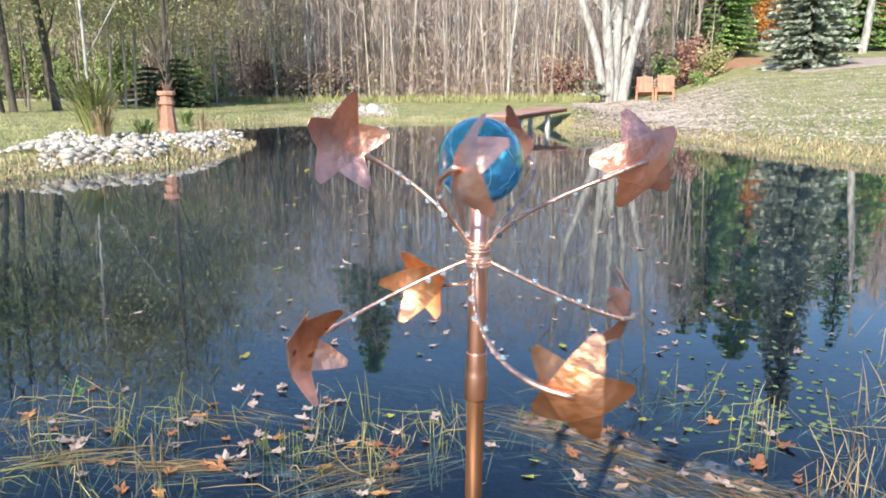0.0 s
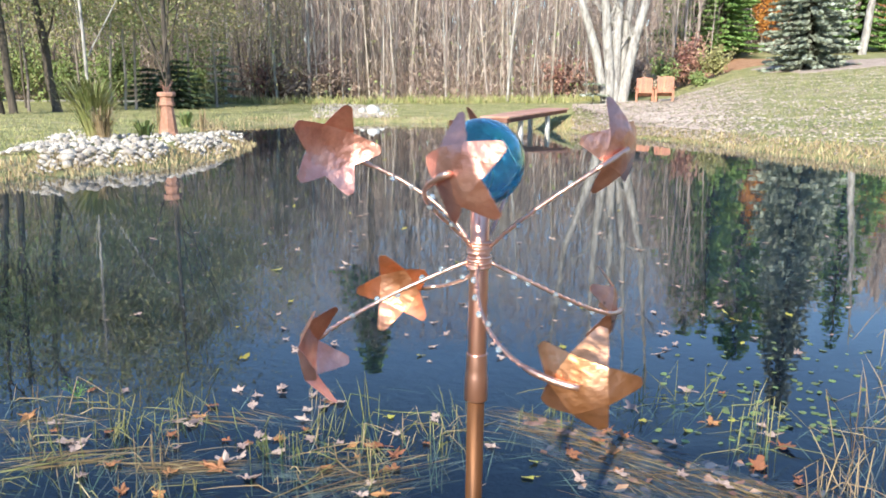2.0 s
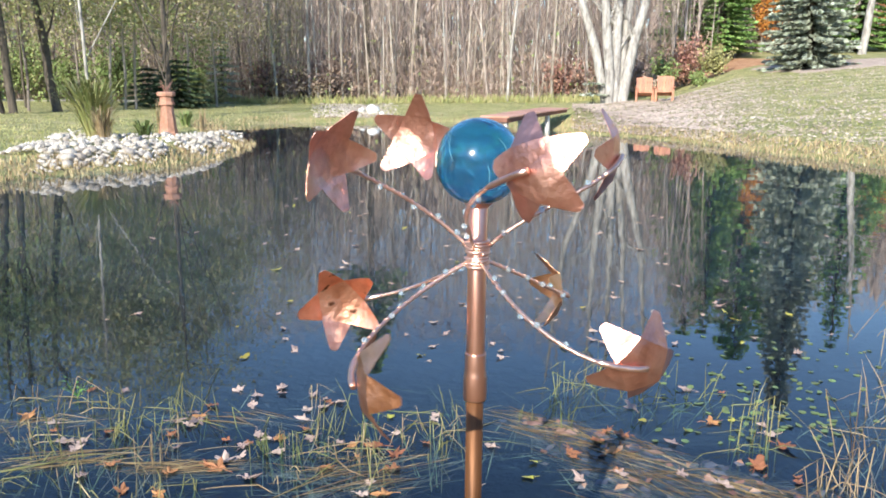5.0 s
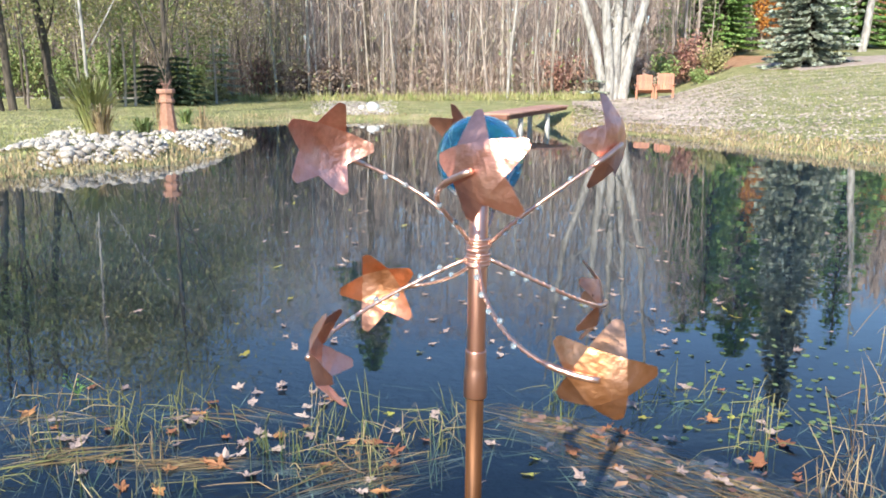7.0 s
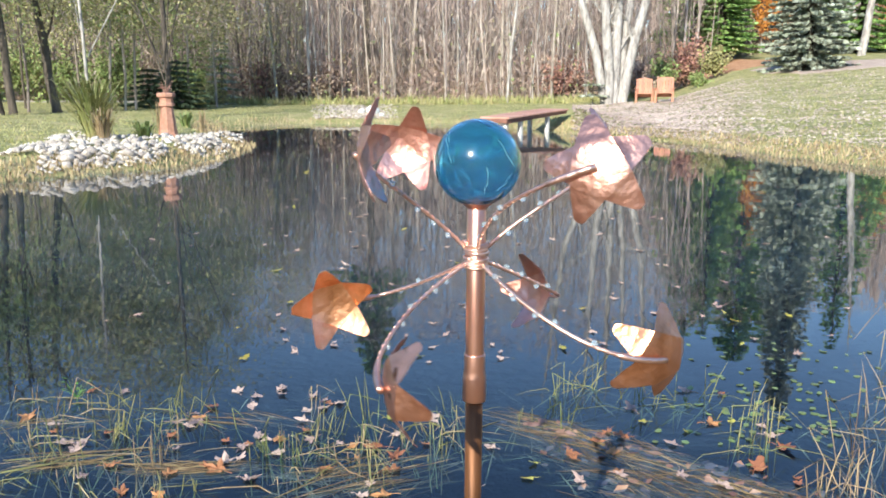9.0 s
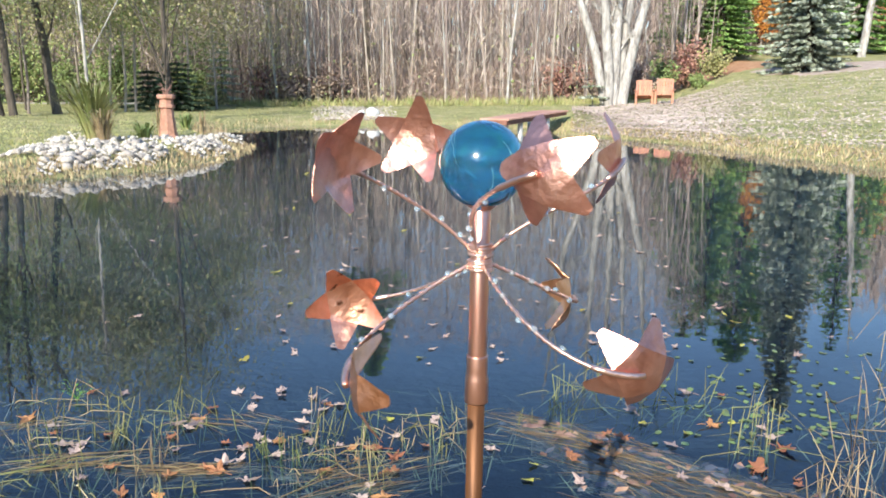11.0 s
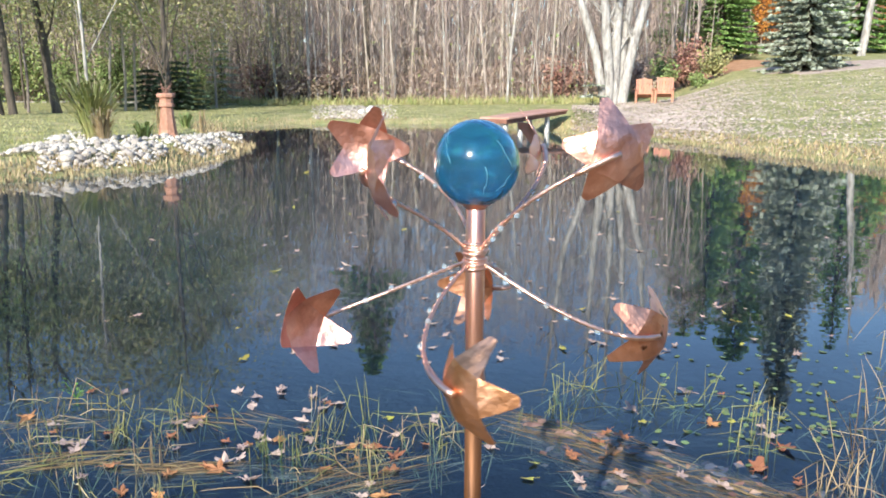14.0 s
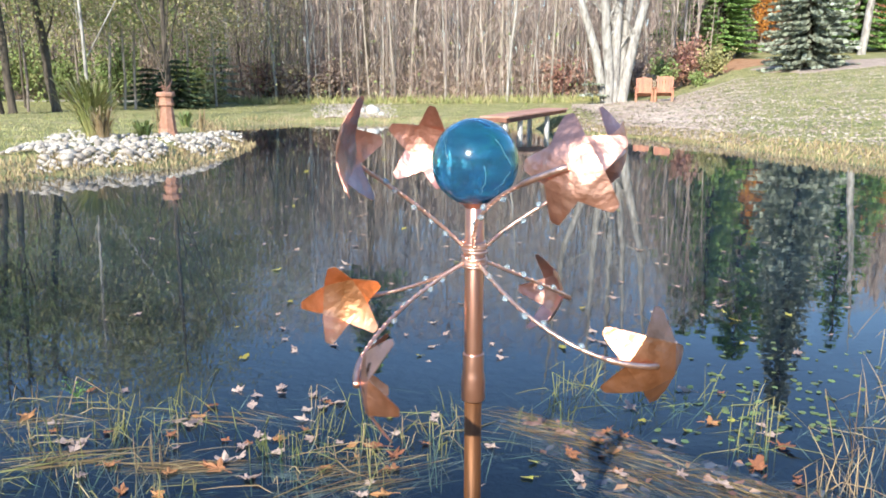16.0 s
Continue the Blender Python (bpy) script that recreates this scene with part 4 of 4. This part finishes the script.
tuft("ornamental_grass", 166, 243, 300, 1.3, 0.95, LAWN_BLADE, "tall green and straw ornamental grass clump", 1)
tuft("ornamental_grass", 185, 250, 90, 0.7, 0.3, STRAW, "dry tan ornamental grass clump", 2)
tuft("iris_clump", 256, 245, 70, 0.42, 0.3, FOLIAGE_G, "low green iris clump among stones", 3, 0.018)
tuft("iris_clump", 330, 222, 60, 0.45, 0.3, FOLIAGE_G, "low green iris clump among stones", 4, 0.016)
tuft("dry_weed", 358, 235, 20, 0.6, 0.1, STRAW, "thin dry weed among stones", 5, 0.008)
tuft("dry_weed", 285, 238, 20, 0.8, 0.12, STRAW, "thin dry weed among stones", 6, 0.008)

x, y, z = spot(299, 238)
pot = thing("chimney_pot", pose(x, y, z - 0.03, 0, 0, 15) @ Matrix.Scale(1.1, 4), "fluted terracotta chimney pot used as a planter", "planter")
body = Shape()
body.lathe([(0.2, 0), (0.2, 0.05), (0.17, 0.07), (0.115, 0.56), (0.1, 0.58)], 8)
part("body", body, CLAY, pot, smooth=False)
cap = Shape()
cap.lathe([(0.1, 0.575), (0.15, 0.585), (0.15, 0.63), (0.125, 0.645), (0.12, 0.74), (0.165, 0.755), (0.17, 0.81), (0.15, 0.83), (0.12, 0.83), (0.11, 0.72)], 8)
part("cap", cap, CLAY, pot, smooth=False)
sprig = Shape()
for i in range(14):
    a = i * 2.4
    sprig.tube([(0, 0, 0.7), (0.06 * math.cos(a), 0.06 * math.sin(a), 0.92), (0.14 * math.cos(a), 0.14 * math.sin(a), 0.98 + 0.1 * math.sin(i))], [0.006, 0.005, 0.002], 4, False)
part("dry_plant", sprig, FOLIAGE_R, pot, "withered red-brown plant")


# ---- dock and chairs ----
def dock():
    a, b = Vector((1.66, 20.6, 0)), Vector((3.6, 23.2, 0))
    along = (b - a).normalized()
    across = Vector((-along.y, along.x, 0))
    ln, wd, top = (b - a).length, 0.8, 0.47
    yaw = math.degrees(math.atan2(along.y, along.x))
    t = thing("dock", pose(a.x, a.y, 0, 0, 0, yaw), "small red-stained wooden dock on white posts", "dock")
    k = 18
    pb = Shape()
    pb.box(ln / k - 0.012, wd + 0.1, 0.04)
    me = pb.mesh("plank", DECK, False)
    for i in range(k):
        part("plank", me, None, t, at=pose((i + 0.5) * ln / k, wd / 2, top - 0.02 + 0.16 * (i + 0.5) / k + rs.uniform(-0.002, 0.002), 0, -3.5))
    for j, w in enumerate((0.03, wd - 0.03)):
        f = Shape()
        f.box(ln, 0.045, 0.11)
        part("beam", f, BEAM, t, at=pose(ln / 2, w, top - 0.097 + 0.08, 0, -3.5), smooth=False)
    ps = Shape()
    ps.box(0.11, 0.11, 1.7)
    pm = ps.mesh("post", POSTW, False)
    for u in (0.12, 0.85, 2.3):
        for w in (0.12, wd - 0.12):
            part("post", pm, None, t, "white-painted post", at=pose(u, w, top - 0.9 + 0.16 * u / ln))
    e = Shape()
    e.box(0.045, wd, 0.11)
    part("beam", e, BEAM, t, at=pose(0.0, wd / 2, top - 0.1), smooth=False)
    return t


dock()


def deck_chair():
    t = thing("garden_chair", Matrix(), "orange-stained slatted wooden garden chair on leafy lawn", "chair", "pair of garden chairs")

    def board(name, sx, sy, sz, m):
        s = Shape()
        s.box(sx, sy, sz)
        part(name, s, CHAIRW, t, at=m, smooth=False)

    for i in range(6):
        x = -0.28 + 0.112 * i
        board("back_slat", 0.095, 0.022, 0.8 - 0.05 * abs(i - 2.5) * 0.6, pose(x, 0.34, 0.66, -20, 0, 0))
    for i in range(5):
        board("seat_slat", 0.62, 0.1, 0.022, pose(0, -0.2 + 0.112 * i, 0.38 - 0.03 * i, -14, 0, 0))
    for s in (-1, 1):
        board("arm", 0.13, 0.74, 0.025, pose(0.37 * s, -0.02, 0.58))
        board("front_leg", 0.09, 0.03, 0.57, pose(0.33 * s, -0.28, 0.285))
        board("back_leg", 0.03, 0.95, 0.11, pose(0.31 * s, 0.12, 0.22, -17, 0, 0))
    board("back_rail", 0.66, 0.03, 0.08, pose(0, 0.4, 0.68, -20, 0, 0))
    board("back_rail", 0.66, 0.03, 0.08, pose(0, 0.47, 0.95, -20, 0, 0))
    return t


chair = deck_chair()
x, y, z = spot(1140, 179)
chair.matrix_basis = pose(x, y, z, 0, 0, -12) @ Matrix.Scale(1.08, 4)
x2, y2, z2 = spot(1176, 179)
copy_thing(chair, pose(x2, y2, z2, 0, 0, -18))


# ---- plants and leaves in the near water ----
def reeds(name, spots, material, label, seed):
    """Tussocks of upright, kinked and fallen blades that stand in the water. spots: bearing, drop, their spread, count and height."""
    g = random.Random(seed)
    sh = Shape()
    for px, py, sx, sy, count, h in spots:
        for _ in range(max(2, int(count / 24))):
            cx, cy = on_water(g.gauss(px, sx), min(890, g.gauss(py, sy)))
            drift = g.uniform(0, 6.28)
            tall = h * g.uniform(0.6, 1.25)
            for i in range(g.randint(4, 10)):
                x, y = cx + g.gauss(0, 0.045), cy + g.gauss(0, 0.03)
                hh = tall * g.uniform(0.25, 0.85)
                a = drift + g.gauss(0, 0.9)
                lean = Vector((math.cos(a), math.sin(a), 0)) * abs(g.gauss(0.1, 0.28))
                surf = Vector((x, y, 0))
                base = surf - lean * 0.3 + Vector((0, 0, -0.3))
                tip = surf + lean * hh + Vector((0, 0, hh))
                w = g.uniform(0.0009, 0.0024)
                kind = g.random()
                if kind < 0.52:
                    pts, rr = [base, surf, surf.lerp(tip, 0.6), tip + lean * 0.25 * hh], [w, w, w * 0.8, w * 0.2]
                elif kind < 0.82:
                    b = g.choice((0.0, 3.14)) + g.gauss(0, 0.7)
                    ln = hh * g.uniform(0.4, 1.1)
                    fall = tip + Vector((math.cos(b) * ln, math.sin(b) * ln * 0.6, -hh * g.uniform(0.25, 1.0)))
                    pts, rr = [base, surf, tip, tip.lerp(fall, 0.5) + Vector((0, 0, 0.004)), fall], [w, w, w * 0.85, w * 0.7, w * 0.3]
                else:
                    b = g.choice((0.0, 3.14)) + g.gauss(0, 0.5)
                    ln = g.uniform(0.1, 0.34)
                    d = Vector((math.cos(b), math.sin(b), 0))
                    bow = Vector((-d.y, d.x, 0)) * g.gauss(0, 0.12) * ln
                    rise = g.uniform(0.003, 0.03)
                    pts = [surf + Vector((0, 0, -0.03)), surf + d * ln * 0.3 + bow * 0.7 + Vector((0, 0, rise)), surf + d * ln * 0.7 + bow + Vector((0, 0, rise * 0.8)), surf + d * ln + Vector((0, 0, 0.001))]
                    rr = [w, w, w * 0.8, w * 0.3]
                sh.tube(pts, rr, 3, False)
    return tagged(new(name, sh.mesh(name, material)), label, "reeds", kind="stuff")


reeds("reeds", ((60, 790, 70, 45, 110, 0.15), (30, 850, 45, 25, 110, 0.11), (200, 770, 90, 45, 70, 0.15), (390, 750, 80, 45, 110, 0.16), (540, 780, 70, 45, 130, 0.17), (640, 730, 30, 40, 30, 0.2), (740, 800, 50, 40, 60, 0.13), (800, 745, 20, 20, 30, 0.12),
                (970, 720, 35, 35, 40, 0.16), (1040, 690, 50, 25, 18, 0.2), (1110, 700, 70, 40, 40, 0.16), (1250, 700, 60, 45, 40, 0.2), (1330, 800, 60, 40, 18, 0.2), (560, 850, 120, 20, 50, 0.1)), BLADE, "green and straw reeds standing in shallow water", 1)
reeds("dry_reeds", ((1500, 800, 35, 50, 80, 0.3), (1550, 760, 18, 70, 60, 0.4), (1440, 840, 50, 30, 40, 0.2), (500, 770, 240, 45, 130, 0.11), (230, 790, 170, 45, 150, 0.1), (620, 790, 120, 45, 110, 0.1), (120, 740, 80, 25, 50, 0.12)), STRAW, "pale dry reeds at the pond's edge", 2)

g = random.Random(33)
sprig = Shape()
for i in range(16):
    a, q = g.uniform(0, 6.28), g.uniform(0.012, 0.045)
    c = Vector((math.cos(a) * q, math.sin(a) * q, g.uniform(0.02, 0.09)))
    d = Vector((math.cos(a), math.sin(a), 0.4)).normalized() * g.uniform(0.014, 0.026)
    o = d.cross(Vector((0, 0, 1))).normalized() * 0.006
    sprig.tube([(0, 0, -0.1), (0, 0, 0.01), c], [0.0012, 0.001, 0.0006], 3, False)
    sprig.add([c, c + d * 0.5 + o, c + d, c + d * 0.5 - o, c + d * 0.5 + Vector((0, 0, -0.001))], [(0, 1, 2, 3), (0, 4, 2, 1), (0, 3, 2, 4)])
x, y = on_water(138, 705)
thing("water_plant", pose(x, y, 0), "fresh green sprig rising from the water", "plant", data=sprig.mesh("water_plant", mat("fresh_green_leaf", (0.12, 0.3, 0.06), (0.25, 0.5, 0.12), 20, 0.5, 0, 0, 60, None, 0.2, True), False))


def submerged():
    g = np.random.RandomState(12)
    k = 900
    px = g.uniform(-60, 1630, k)
    py = 905 - 230 * g.rand(k) ** 1.3
    pos = np.array([on_water(a, b) for a, b in zip(px, py)])
    clump = np.array([noise.noise((a * 2.2, b * 2.2, 7.0)) for a, b in pos])
    pos = pos[clump > -0.12]
    k = len(pos)
    way = np.stack([g.normal(0, 0.7, k), g.normal(0, 0.5, k), g.uniform(0.1, 0.9, k)], 1)
    c = np.column_stack([pos, g.uniform(-0.2, -0.06, k)])
    flakes("submerged_weed", c, way, g.uniform(0.08, 0.26, k), g.uniform(0.0025, 0.006, k), mat("submerged_weed_green", (0.13, 0.16, 0.06), (0.34, 0.31, 0.17), 4, 0.8, 0, 0, 20, None, 0.35, True), "tangled pale weed below the water's surface", "water weed")


submerged()


def mats():
    g = random.Random(9)
    sh = Shape()

    def blade(x, y, z, yaw, ln, w):
        d = Vector((math.cos(yaw), math.sin(yaw), 0))
        bend = Vector((-d.y, d.x, 0)) * g.gauss(0, 0.06) * ln
        p = Vector((x, y, z))
        sh.tube([p - d * ln / 2, p - d * ln / 6 + bend, p + d * ln / 6 + bend + Vector((0, 0, g.gauss(0, 0.004))), p + d * ln / 2], [w * 0.4, w, w, w * 0.2], 3, False)

    a, b = Vector(on_water(945, 735)), Vector(on_water(1460, 880))
    yaw = math.atan2(b.y - a.y, b.x - a.x)
    for i in range(1900):
        f = g.uniform(0, 1)
        p = a.lerp(b, f)
        sp = 0.03 + 0.24 * min(1, f * 2.2)
        blade(p.x + g.gauss(0, 0.05) - 0.25 * sp * g.random(), p.y - abs(g.gauss(0, sp)), g.uniform(-0.045, 0.003), yaw + g.gauss(0, 0.3), g.uniform(0.1, 0.4), g.uniform(0.0006, 0.0018))
    for px, py, n, yw in ((320, 825, 70, 0.1), (130, 810, 40, 0.3), (640, 860, 40, 0.5), (60, 745, 30, 0.2), (430, 740, 25, -0.4), (590, 830, 25, -0.1), (690, 820, 30, 0.6)):
        x, y = on_water(px, py)
        for i in range(n):
            blade(x + g.gauss(0, 0.09), y + g.gauss(0, 0.025), g.uniform(-0.02, 0.006), yw + g.gauss(0, 0.18), g.uniform(0.12, 0.4), g.uniform(0.001, 0.0024))
    tagged(new("sedge_mat", sh.mesh("sedge_mat", SEDGE)), "matted dead sedge lying on the water", "sedge", kind="stuff")
    h = np.random.RandomState(5)
    k = 420
    f = h.rand(k)
    sp = 0.04 + 0.26 * np.minimum(1, f * 2.2)
    c = np.stack([a.x + (b.x - a.x) * f + h.normal(0, 0.06, k), a.y + (b.y - a.y) * f - np.abs(h.normal(0, 1, k)) * sp, h.uniform(-0.03, 0.004, k)], 1)
    way = np.stack([h.normal(size=k), h.normal(size=k), h.normal(0, 0.15, k)], 1)
    flakes("sunken_litter", c, way, h.uniform(0.025, 0.07, k), h.uniform(0.02, 0.04, k), mat("sodden_leaf_litter", (0.22, 0.11, 0.08), (0.5, 0.36, 0.3), 9, 0.8, 0, 0, 40, (0.34, 0.2, 0.15), 0.4, True),
           "sodden brown leaves sunk under the sedge", "leaves", np.tile([[0.0, 0.0, 1.0]], (k, 1)) + h.normal(0, 0.25, (k, 3)))


mats()


def lobed_leaf(material, seed, lobes=5):
    """A dead leaf with pointed lobes, curled at the rim, and a stalk."""
    g = random.Random(seed)
    sh = Shape()
    vs = [(0, 0, 0)]
    k = lobes * 4
    for i in range(k):
        a = 2 * math.pi * i / k
        q = (1.0, 0.72, 0.5, 0.76)[i % 4] * g.uniform(0.6, 1.15) * (0.75 + 0.25 * math.cos(a))
        vs.append((1.1 * q * math.cos(a), 0.85 * q * math.sin(a), 0.25 * q * q * math.sin(a + seed) ** 2 + g.uniform(-0.08, 0.14)))
    under = [(x, y, z - 0.03) for x, y, z in vs]
    sh.add(vs + under, [(0, i + 1, (i + 1) % k + 1) for i in range(k)] + [(k + 1, k + 1 + (i + 1) % k + 1, k + 1 + i + 1) for i in range(k)] +
           [(i + 1, k + 2 + i, k + 2 + (i + 1) % k, (i + 1) % k + 1) for i in range(k)])
    sh.tube([(-0.45, 0, 0.02), (-0.8, 0.05, 0.06), (-1.1, 0.02, 0.02)], 0.025, 4)
    return sh.mesh("leaf", material, False)


PALE = [lobed_leaf(LEAF_PALE, s, 5) for s in range(9)]
RUST = [lobed_leaf(LEAF_RUST, s + 10, 5) for s in range(6)]
YELLOW = [lobed_leaf(LEAF_YELLOW, s + 20, 3) for s in range(2)]


def float_leaf(px, py, size, kind, label, group):
    x, y = on_water(px, py)
    me = random.choice(kind)
    return thing("floating_leaf", pose(x, y, 0.004 + size * 0.04, random.uniform(-14, 14), random.uniform(-14, 14), random.uniform(0, 360)) @ Matrix.Scale(size, 4), label, "leaf", group, data=me)


random.seed(4)
for px, py in ((490, 801), (473, 776), (455, 699), (447, 716), (335, 752), (352, 745), (440, 846), (398, 816), (120, 783), (133, 796), (500, 687), (575, 720), (655, 856), (1118, 722), (1278, 857), (1028, 850), (1098, 838),
               (1362, 770), (1215, 690), (100, 750), (870, 790), (640, 875), (545, 725), (770, 745), (1350, 752), (600, 712), (430, 790), (555, 700)):
    float_leaf(px, py, random.uniform(0.03, 0.052), PALE, "bleached dead leaf floating on the water", "pale floating leaves")
for px, py in ((375, 718), (355, 738), (388, 830), (370, 825), (700, 806), (668, 790), (1258, 748), (1385, 790), (52, 735), (1340, 825), (1010, 800), (690, 830), (1060, 780)):
    float_leaf(px, py, random.uniform(0.034, 0.052), RUST, "rust-brown dead leaf floating on the water", "rusty floating leaves")
for px, py in ((947, 818), (1380, 738), (690, 738), (1297, 745), (1215, 762), (1140, 745), (940, 846), (1175, 700)):
    float_leaf(px, py, random.uniform(0.02, 0.028), YELLOW, "small yellow-green leaf floating on the water", "yellow floating leaves")
for i in range(52):
    px, py = random.gauss(430, 200), random.gauss(775, 50)
    if i % 4 == 0:
        px, py = random.gauss(1250, 150), random.gauss(800, 40)
    if 15 < px < 1540 and 680 < py < 880:
        float_leaf(px, py, random.uniform(0.02, 0.042), random.choice((PALE, RUST)), "curled dead leaf caught among the reeds", "leaves among the reeds")
for i in range(170):
    py = 240 + 400 * random.random() ** 0.8
    px = random.gauss(900, 330) if i % 3 else random.uniform(440, 1500)
    x, y = on_water(px, py)
    if shore_distance(x, y) < -0.3 and 0 < px < 1568:
        float_leaf(px, py, random.uniform(0.014, 0.03) * (1 + 0.06 * y), random.choice((PALE, PALE, PALE, PALE, YELLOW)), "small fallen leaf drifting on the pond", "drifting leaves")


def oval_leaf(seed):
    g = random.Random(seed)
    sh = Shape()
    k = 10
    rim = [(math.cos(2 * math.pi * i / k), 0.62 * math.sin(2 * math.pi * i / k) * (1.1 - 0.2 * math.cos(2 * math.pi * i / k)), 0.08 * g.uniform(-1, 1)) for i in range(k)]
    sh.add([(0, 0, 0.05)] + rim + [(x, y, z - 0.05) for x, y, z in rim], [(0, i + 1, (i + 1) % k + 1) for i in range(k)] + [(i + 1, i + 1 + k, (i + 1) % k + 1 + k, (i + 1) % k + 1) for i in range(k)])
    return sh.mesh("pondweed_leaf", LEAF_WATER, False)


OVALS = [oval_leaf(s) for s in range(3)]
for i in range(150):
    px, py = random.gauss(1370, 110), random.gauss(690, 60)
    if 1150 < px < 1590 and 585 < py < 850:
        x, y = on_water(px, py)
        s = random.uniform(0.009, 0.018)
        thing("pondweed_leaf", pose(x, y, 0.003, random.uniform(-12, 12), random.uniform(-12, 12), random.uniform(0, 360)) @ Matrix.Scale(s, 4), "small green oval pondweed leaf on the water", "leaf", "pondweed leaves", data=OVALS[i % 3])

# ---- what moves ----
TURNS_HIGH = ((0, 14), (0.5, 60), (1, 104), (1.5, 145), (2, 188), (2.5, 225), (3, 273), (3.5, 323), (4, 366), (4.5, 402), (5.2, 442), (6, 485), (6.5, 513), (7, 541), (7.5, 567),
              (8, 606), (8.5, 649), (9, 688), (9.5, 718), (10.3, 757), (11, 790), (11.5, 814), (12, 839), (12.5, 860), (13, 884), (13.5, 911), (14, 936), (14.5, 968), (15, 1001), (15.5, 1028), (16, 1058))
TURNS_LOW = ((0, -20), (0.5, 26), (1, 70), (1.5, 113), (2, 154), (2.5, 197), (3, 243), (3.5, 289), (4, 331), (4.5, 366), (5.2, 407), (6, 452), (6.5, 479), (7, 507), (7.5, 539),
             (8, 578), (8.5, 616), (9, 658), (9.5, 688), (10.3, 726), (11, 759), (11.5, 782), (12, 805), (12.5, 828), (13, 850), (13.5, 876), (14, 906), (14.5, 937), (15, 969), (15.5, 998), (16, 1025))
# how far the ball sways sideways, in millimetres
SWAY = ((0, 6), (0.5, 6), (1, 9), (1.5, 7), (2, 7.5), (2.5, 3), (3, -1.5), (3.5, 1), (4, 3), (4.6, 5), (5.5, 4), (6.5, 6), (7, 6), (7.5, 2.5), (8, 1), (8.5, 1), (9, 3),
        (9.7, 5), (10.6, 8), (11.5, 10), (12, 8.5), (12.5, 9.5), (13, 9.5), (13.5, 8), (14, 2), (14.5, 0), (15, -1), (15.5, 0.5), (16, 0.5))
BEND_AT, BALL_AT = 0.3, 0.83


def swayed(mm):
    lean = math.atan(mm * 0.001 / (BALL_AT - BEND_AT))
    return pose(AX - math.sin(lean) * BEND_AT, AY, BASE, 0, math.degrees(lean), 0)


def motions():
    walk(spinner, [(t, swayed(mm)) for t, mm in SWAY])
    walk(rotor_high, [(t, pose(0, 0, HUB_HI, 0, 0, -a)) for t, a in TURNS_HIGH])
    walk(rotor_low, [(t, pose(0, 0, HUB_LO, 0, 0, -a)) for t, a in TURNS_LOW])


motions()
